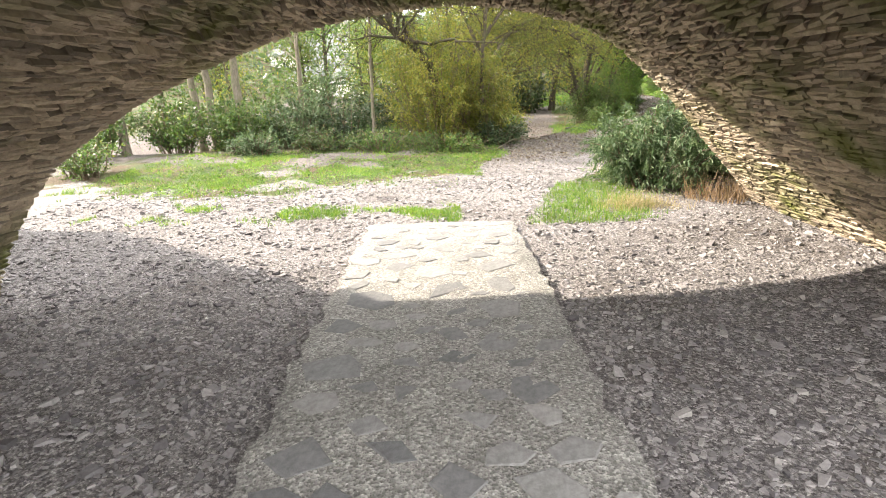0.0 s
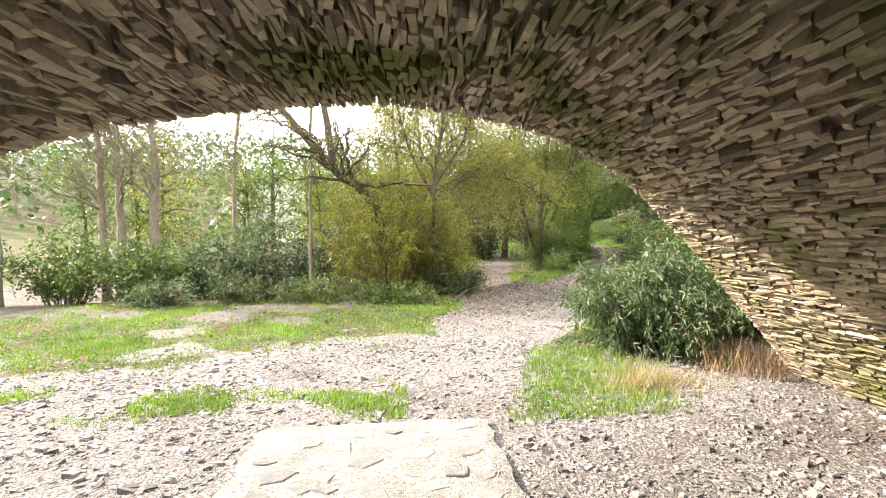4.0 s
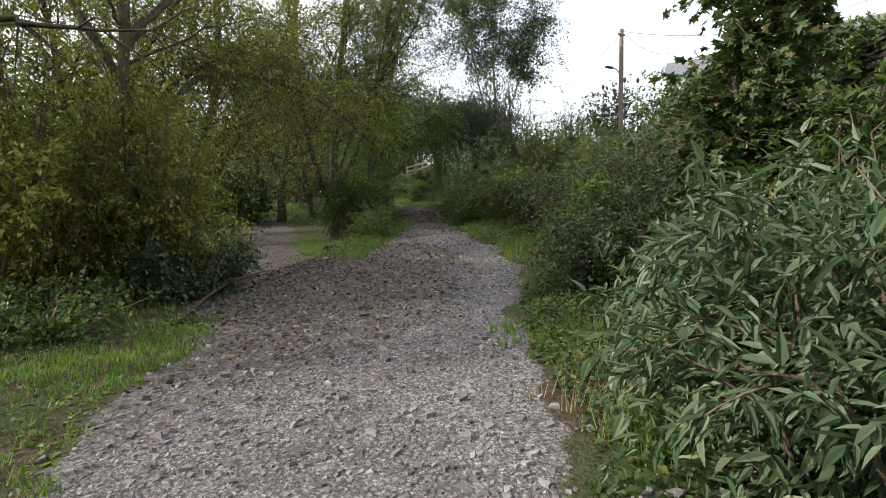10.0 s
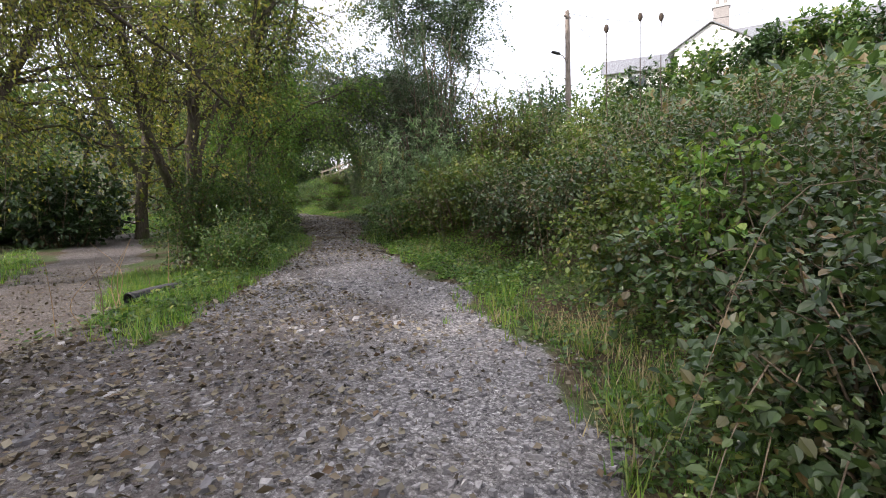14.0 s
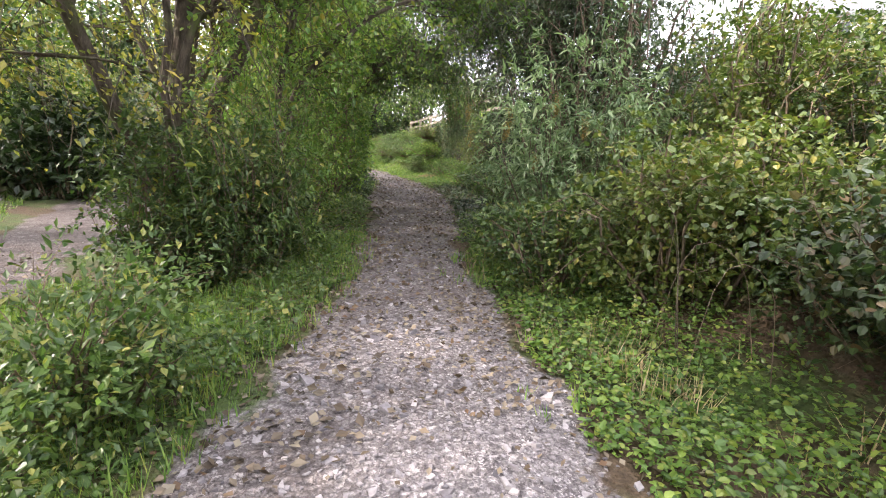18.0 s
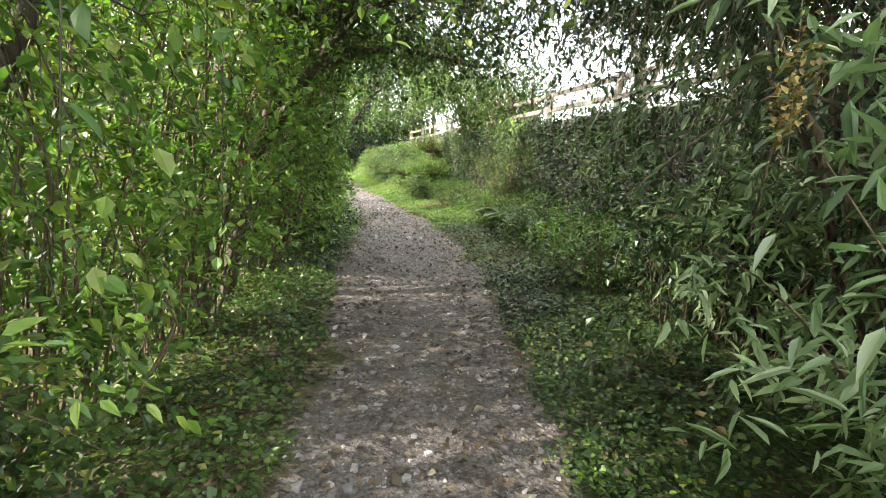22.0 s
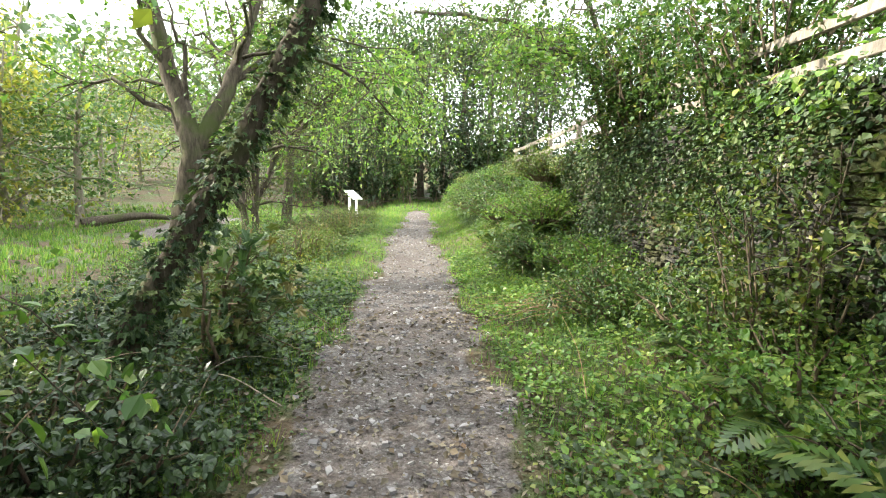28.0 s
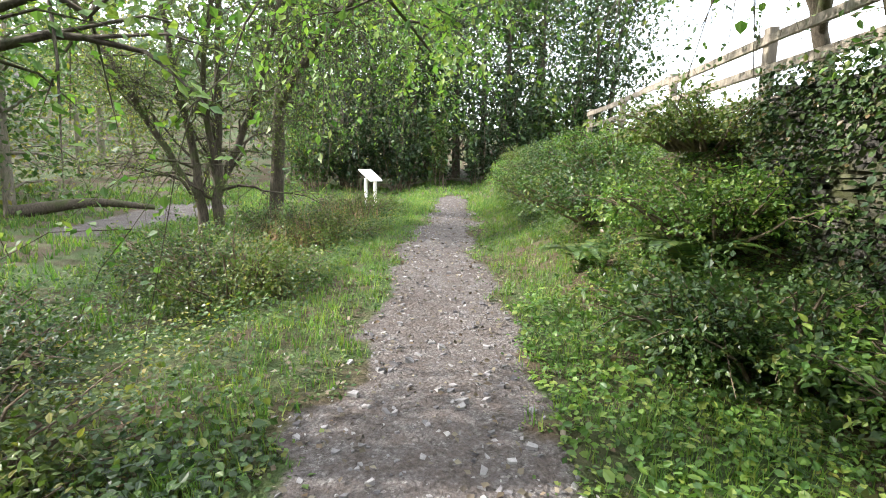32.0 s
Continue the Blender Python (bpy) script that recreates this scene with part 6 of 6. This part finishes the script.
# ferns below the wall
def fern(x, y, size, seed):
    rnd = np.random.default_rng(seed)
    ob = thing("fern", "green fern with arching fronds below the wall", "fern", "ferns below the wall", on(x, y))
    for k in range(13):
        a = rnd.uniform(0, 6.28)
        ln = size * rnd.uniform(0.7, 1.1)
        u = np.linspace(0.06, 1, 26)
        mid = np.stack([np.cos(a) * ln * u * 0.85, np.sin(a) * ln * u * 0.85, ln * (1.0 * u - 0.72 * u ** 2.2)], -1)
        side = np.array([-math.sin(a), math.cos(a), 0.0])
        fwd = unit(np.gradient(mid, axis=0))
        wd = 0.2 * size * np.sin(np.pi * np.clip(u * 0.85 + 0.12, 0, 1)) ** 0.8
        vv, ff = [], []
        for s in (-1, 1):
            tip = mid + (s * side + 0.35 * fwd) * wd[:, None] + np.array([0, 0, -0.12]) * wd[:, None]
            h = 0.018 * size
            q = np.stack([mid - fwd * h, mid + 0.5 * (tip - mid) - fwd * h * 1.2, tip, mid + 0.5 * (tip - mid) + fwd * h * 1.2], 1)
            ff.append(np.arange(26 * 4).reshape(26, 4) + len(vv) * 104)
            vv.append(q.reshape(-1, 3))
        mesh_object("frond", np.concatenate(vv), np.concatenate(ff), L_GREEN, ob)
    return ob


for k, (x, y, s) in enumerate(((14.8, 27.0, 0.95), (15.1, 28.2, 1.0), (15.5, 29.1, 0.9), (14.75, 26.3, 0.8), (15.3, 27.5, 0.8), (16.0, 30.4, 0.6), (16.9, 34.6, 0.8), (17.3, 35.8, 0.8), (16.9, 36.8, 0.7), (13.6, 24.6, 0.55))):
    fern(x, y, s, 470 + k)

# ---------------------------------------------------------------- what lies and grows on the ground
rs = np.random.default_rng(500)


def stuff(name, label, category, pieces, mat):
    ob = mesh_object(name, *pieces, mat)
    return tagged(ob, label, category, kind="stuff")


def off_slab(x, y):
    """Keeps clear of the causeway."""
    lat = np.abs((x - 0.31) * cwd[1] - (y - 6.42) * cwd[0])
    return ~((lat < 0.98) & (y < 6.5))


def near_walk(x, y, reach):
    mid = (path_left(y) + path_right(y)) / 2
    return np.clip(1.2 - np.abs(x - mid) / reach, 0.05, 1)


# slate chips: coarse on the bed, finer on the path
def chips(n, box, size, keep, label, mat=M_GRAVEL, thick=0.3):
    x, y = scatter(n, *box, keep, rs)
    sz = rs.lognormal(math.log(size), 0.45, len(x)).clip(size * 0.4, size * 3)
    stuff("slate_chips", label, "gravel", flat_stones(x, y, sz, rs, thick), mat)


chips(23000, (-6.0, 5.2, 1.6, 10.0), 0.021, lambda x, y: gravel_amount(x, y) * off_slab(x, y) * (y > 0.5), "angular grey slate chips covering the dry bed")
chips(16000, (-4.8, 5.0, 0.4, 5.2), 0.014, lambda x, y: gravel_amount(x, y) * off_slab(x, y), "small slate chips in the shade of the bridge")
chips(18000, (0.0, 8.5, 9.0, 18.5), 0.013, lambda x, y: gravel_amount(x, y) * near_walk(x, y, 3.5), "small grey slate chips on the wide path")
chips(14000, (0.0, 8.5, 8.8, 17.5), 0.017, lambda x, y: gravel_amount(x, y) * near_walk(x, y, 3.2), "larger flat slate chips strewn over the wide path", thick=0.45)
chips(26000, (5.5, 15.5, 16.5, 34.0), 0.019, lambda x, y: gravel_amount(x, y) * near_walk(x, y, 2.0), "slate chips trodden into the narrow path")
chips(9000, (13.0, 20.0, 33.0, 48.0), 0.02, lambda x, y: gravel_amount(x, y), "slate chips on the far path")


def litter(n, box, size, keep, label):
    x, y = scatter(n, *box, keep, rs)
    p = np.stack([x, y, ground(x, y) + rs.uniform(0.008, 0.03, len(x))], -1)
    w = np.stack([rs.normal(0, 1, len(x)), rs.normal(0, 1, len(x)), rs.normal(0.05, 0.15, len(x))], -1)
    stuff("fallen_leaves", label, "leaf litter", leaves(p, w, size, size * 0.7, "oval", 0.0, rs, 0.5), L_FALLEN)


edge_of = lambda x, y: np.exp(-(np.minimum(np.abs(x - path_left(y)), np.abs(x - path_right(y))) / 0.45) ** 2)
litter(16000, (1.5, 9.0, 13.0, 24.0), 0.045, lambda x, y: 0.12 + 0.7 * ((x < np.interp(y, FORK_Y, FORK_R)) & (x > np.interp(y, FORK_Y, FORK_L)) & (y > 14.6)) + 0.75 * edge_of(x, y) * (x < path_right(y) + 0.4), "brown fallen leaves on the wide path")
litter(15000, (0.6, 6.6, 11.0, 17.5), 0.05, lambda x, y: gravel_amount(x, y) * smooth(0.9, -0.6, x - 3.2 - 0.85 * (y - 11.5)) * smooth(11.0, 13.0, y), "dark brown leaf mould trodden into the gravel")
litter(34000, (6.5, 16.0, 18.0, 33.0), 0.055, lambda x, y: np.clip(0.55 * ((x > path_left(y) - 0.9) & (x < path_right(y) + 0.7)) + edge_of(x, y), 0, 1), "brown fallen leaves strewn over the shaded path")
litter(13000, (12.5, 20.0, 32.0, 48.0), 0.045, lambda x, y: np.clip(0.25 * ((x > path_left(y) - 0.4) & (x < path_right(y) + 0.4)) + edge_of(x, y), 0, 1), "fallen leaves along the path's edges")


def blades(n, box, height, keep, label, mat=L_GRASS, width=0.007, tuft=8, lean=0.5):
    """Grass in tufts: curved upright blades."""
    x, y = scatter(n, *box, keep, rs)
    k = len(x)
    x = (x[:, None] + rs.normal(0, 0.03, (k, tuft))).ravel()
    y = (y[:, None] + rs.normal(0, 0.03, (k, tuft))).ravel()
    h = (height * rs.uniform(0.4, 1.2, (k, 1)) * rs.uniform(0.6, 1.1, (k, tuft))).ravel()
    base = np.stack([x, y, ground(x, y) - 0.01], -1)
    a = rs.uniform(0, 6.28, k * tuft)
    ln = rs.uniform(0.1, lean, k * tuft)
    d = np.stack([np.cos(a) * ln, np.sin(a) * ln, np.ones_like(a)], -1)
    side = np.stack([-np.sin(a), np.cos(a), np.zeros_like(a)], -1)
    w = width * rs.uniform(0.6, 1.3, k * tuft)
    tip = base + d * h[:, None] + np.stack([np.cos(a), np.sin(a), np.full_like(a, -0.5)], -1) * (h * 0.3 * ln)[:, None]
    v = np.stack([base - side * w[:, None], base + side * w[:, None], tip], 1)
    fc_ = np.arange(k * tuft * 3).reshape(-1, 3)
    stuff("grass", label, "grass", (v.reshape(-1, 3), fc_), mat)


bare = lambda x, y: 1 - gravel_amount(x, y)
patch = lambda x, y, s, k: smooth(-0.1, 0.5, wave(x, y, s, k))
blades(18000, (-7.0, 2.2, 8.4, 14.5), 0.085, lambda x, y: bare(x, y) * (0.25 + 0.75 * patch(x, y, 0.9, 11)) * (x < path_left(y) + 0.2), "short yellow-green grass in patches on the gravel", width=0.006)
blades(10000, (-5.0, 0.6, 6.2, 8.6), 0.08, lambda x, y: patch(x, y, 0.6, 12) * np.exp(-((y - 7.2 + 0.12 * x) / 0.4) ** 2), "strip of bright low grass at the causeway's end", width=0.006)
blades(3200, (1.4, 4.0, 6.4, 9.2), 0.10, lambda x, y: smooth(0.0, 0.4, x - path_right(y) + 0.25) * smooth(3.6, 2.6, x - 0.3 * (y - 7)), "green grass at the bush's foot", width=0.0045)
blades(300, (2.6, 3.9, 6.7, 7.7), 0.30, lambda x, y: np.exp(-(((x - 3.2) / 0.5) ** 2 + ((y - 7.2) / 0.3) ** 2)), "tuft of dry straw-coloured grass", L_STRAW, 0.0025, 10, 0.8)
blades(12000, (3.5, 9.8, 9.5, 21.0), 0.18, lambda x, y: np.exp(-((x - path_right(y) - 0.4) / 0.45) ** 2) * patch(x, y, 0.8, 13), "grass along the path's edge below the bank", width=0.005)
blades(7000, (4.4, 9.0, 15.8, 22.5), 0.14, lambda x, y: bare(x, y) * ((x < path_left(y) + 0.15) & (x > np.interp(y, FORK_Y, FORK_R) - 0.2) & (np.hypot(x - 5.4, y - 18.6) > 0.75)), "rough grass on the verge between the paths", width=0.0045)
blades(4500, (0.5, 4.6, 16.0, 30.0), 0.13, lambda x, y: np.exp(-((x - np.interp(y, FORK_Y, FORK_L) + 0.5) / 0.5) ** 2), "grass beside the forked path")
blades(24000, (11.5, 19.5, 29.0, 50.0), 0.13, lambda x, y: np.clip(np.exp(-((x - path_right(y) - 0.8) / 0.7) ** 2) + np.exp(-((path_left(y) - x - 0.5) / 0.5) ** 2), 0, 1) * bare(x, y), "bright green grass verges beside the path", width=0.005)
blades(6000, (9.0, 24.0, 44.0, 56.0), 0.2, lambda x, y: bare(x, y) * 0.8, "long grass before the wood", width=0.012)
blades(9000, (-4.0, 13.0, 35.0, 54.0), 0.22, lambda x, y: bare(x, y) * (0.45 + 0.55 * patch(x, y, 2.0, 14)) * (x < path_left(y) - 2.5), "meadow grass on the low ground", width=0.014)


def cover(n, y0, y1, side, a, b, size, height, label, mat, ratio=0.75, lobes=False, patchy=None, shape="oval"):
    """Low leafy cover on short stalks, in a band from a to b beside the path's left (-1) or right (1) edge."""
    y = rs.uniform(y0, y1, n)
    o = a + (b - a) * rs.uniform(0, 1, n) ** 1.2 + 0.12 * wave(y * 3, y, 0.6, 25)
    x = path_right(y) + o if side > 0 else path_left(y) - o
    keep = (rs.uniform(0, 1, n) < (1 - 0.9 * gravel_amount(x, y))) & ((side < 0) | (y < 21.5) | (x < np.interp(y, WALL_Y, WALL_X) - 0.05) | (y > 36))
    if patchy is not None:
        keep &= rs.uniform(0, 1, n) < smooth(-0.1, 0.5, wave(x, y, 0.8, patchy))
    x, y, o = x[keep], y[keep], o[keep]
    k = len(x)
    p = np.stack([x, y, ground(x, y) + height * rs.uniform(0.08, 1.0, k) * (0.55 + 0.45 * wave(x, y, 0.6, 20)) * smooth(-0.1, 0.5, o - a + 0.1)], -1)
    w = np.stack([rs.normal(0, 1, k), rs.normal(0, 1, k), rs.normal(0.1, 0.25, k)], -1)
    stuff("ground_cover", label, "plants", lobed(p, w, size, rs, 0.1) if lobes else leaves(p, w, size, size * ratio, shape, 0.05, rs, 0.45), mat)


cover(16000, 10.5, 24.0, 1, 0.0, 1.5, 0.034, 0.24, "bright green nettles and herbs along the path", L_LIME, shape="leaf", patchy=26)
cover(12000, 15.5, 21.5, 1, 0.05, 1.4, 0.045, 0.26, "bright green nettles crowding the path", L_LIME, shape="leaf")
cover(20000, 10.5, 24.0, 1, 0.1, 1.8, 0.04, 0.3, "green herbs below the bank", L_GREEN, shape="leaf")
blades(6500, (3.5, 10.5, 10.0, 21.0), 0.24, lambda x, y: np.exp(-((x - path_right(y) - 0.5) / 0.35) ** 2) * patch(x, y, 0.9, 43), "dry brown grass among the herbs", L_STRAW, 0.0035, 8, 0.8)
cover(26000, 16.5, 29.0, -1, 0.05, 1.6, 0.05, 0.2, "low green ivy and herbs beside the path", L_GREEN)
cover(13000, 21.5, 26.0, 1, 0.05, 3.2, 0.045, 0.22, "dark ivy carpeting the ground below the wall", L_DARK, shape="leaf")
cover(14000, 25.0, 30.0, 1, 0.05, 3.2, 0.05, 0.26, "dense low bramble and ivy below the wall", L_BRAMBLE, shape="leaf")
cover(17000, 29.0, 36.5, 1, 0.05, 3.2, 0.05, 0.26, "dense low bramble below the far wall", L_LIME, shape="leaf")
cover(14000, 22.0, 37.0, 1, 0.6, 3.2, 0.075, 0.42, "taller bramble leaves below the wall", L_BRAMBLE, patchy=21)
cover(36000, 33.0, 48.0, 1, 0.9, 3.0, 0.045, 0.3, "green weeds on the bank", L_GREEN)
cover(40000, 28.0, 47.0, -1, 0.6, 5.0, 0.05, 0.4, "low ivy, nettle and bramble beside the path", L_GREEN)
cover(16000, 27.5, 34.5, -1, 0.15, 2.6, 0.05, 0.28, "dense dark green nettle and ivy beside the path", L_DARK, shape="leaf")
cover(7000, 27.5, 35.0, -1, 0.1, 2.0, 0.055, 0.34, "green nettles beside the path", L_GREEN, shape="leaf")
cover(12000, 28.0, 45.0, -1, 1.0, 4.2, 0.05, 0.5, "olive-brown weeds beside the path", L_WILLOW, patchy=22)
cover(14000, 9.0, 15.5, -1, 0.0, 7.0, 0.04, 0.07, "low clover and weeds between the grass", L_LIME, patchy=23)
litter(6000, (-7.0, 2.0, 8.5, 14.5), 0.04, lambda x, y: bare(x, y) * (x < path_left(y)) * (0.3 + 0.7 * patch(x, y, 0.7, 41)), "brown fallen leaves in the grass")
blades(2500, (-7.0, 2.0, 8.8, 14.5), 0.07, lambda x, y: bare(x, y) * (x < path_left(y)) * patch(x, y, 0.8, 42), "dry yellow grass among the green", L_STRAW, 0.004)
cover(14000, 8.8, 15.0, -1, 0.1, 7.0, 0.05, 0.2, "leafy weeds standing in the grass", L_GREEN, patchy=24)
cover(14000, 34.3, 46.0, 1, 1.3, 3.2, 0.055, 0.35, "bramble leaves on the steep bank", L_LIME)
cover(7000, 27.0, 47.0, -1, -0.15, 0.6, 0.035, 0.07, "small herbs creeping over the path's edge", L_GREEN)
cover(7000, 24.0, 47.0, 1, -0.15, 0.6, 0.035, 0.07, "small herbs creeping over the path's edge", L_GREEN)
cover(16000, 11.5, 21.0, 1, 2.0, 9.0, 0.10, 0.35, "bramble leaves covering the top of the bank", L_BRAMBLE)
cover(9000, 8.5, 13.5, 1, 0.1, 2.2, 0.05, 0.2, "herbs under the bushes", L_GREEN)

# ivy on the retaining wall
def wall_ivy(n, y0, y1, z0, z1, keep, label, mat=L_IVY, size=0.055):
    y, z = rs.uniform(y0, y1, n), rs.uniform(z0, z1, n)
    ok = rs.uniform(0, 1, n) < keep(y, z)
    y, z = y[ok], z[ok]
    x = np.interp(y, WALL_Y, WALL_X) - rs.uniform(0.01, 0.16, len(y))
    p = np.stack([x, y, z], -1)
    w = np.stack([rs.normal(-0.5, 0.3, len(y)), rs.normal(0, 0.6, len(y)), rs.normal(-0.5, 0.5, len(y))], -1)
    stuff("wall_ivy", label, "ivy", leaves(p, w, size, size * 0.9, "leaf", 0.2, rs), mat)


wall_ivy(34000, 21.0, 36.0, 0.6, 3.15, lambda y, z: smooth(-0.1, 0.5, wave(y, z, 0.8, 30) + 0.2 + 0.9 * smooth(1.6, 3.0, z)), "dark ivy hanging over the slate wall")
wall_ivy(20000, 29.0, 36.3, 0.6, 3.2, lambda y, z: smooth(-0.6, 0.1, wave(y, z, 0.7, 31)), "thick ivy and dry stems on the far wall", L_BRAMBLE, 0.045)
wall_ivy(2200, 22.0, 36.0, 2.85, 3.5, lambda y, z: smooth(3.5, 2.9, z) * patch(y, z, 1.2, 32), "bright plants on top of the wall", L_LIME, 0.08)
blades(1600, (11.0, 16.0, 41.0, 50.0), 0.8, lambda x, y: np.exp(-((path_left(y) - x - 2.4) / 0.9) ** 2) * patch(x, y, 1.0, 33), "pinkish dry reeds beside the meadow", L_REED, 0.006, 6, 0.25)
blades(260, (4.0, 5.2, 6.9, 8.0), 0.45, lambda x, y: np.exp(-(((x - 4.7) / 0.5) ** 2 + ((y - 7.5) / 0.35) ** 2)), "dry reddish stems against the bridge foot", L_REED, 0.004, 6, 0.5)
# ivy on the leaning trunk and the old trunk
for base, line, rr, nn, lab in (((11.5, 31.3), ivy_line, 0.13, 3200, "dark ivy wrapped round the leaning trunk"), ((9.9, 29.6), [(0, 0, -0.3), (0.05, 0, 1.2), (-0.2, 0.2, 3.4)], 0.34, 2200, "ivy wrapped round the old trunk")):
    b3 = np.array(on(*base))
    cl = spline(line, 60) + b3
    i_ = rs.integers(0, 59, nn)
    dd_ = unit(rs.normal(0, 1, (nn, 3)))
    stuff("trunk_ivy", lab, "ivy", lobed(cl[i_] + dd_ * rr * rs.uniform(0.7, 1.2, (nn, 1)), dd_ + np.array([0, 0, -0.5]), 0.055, rs, 0.3), L_IVY)
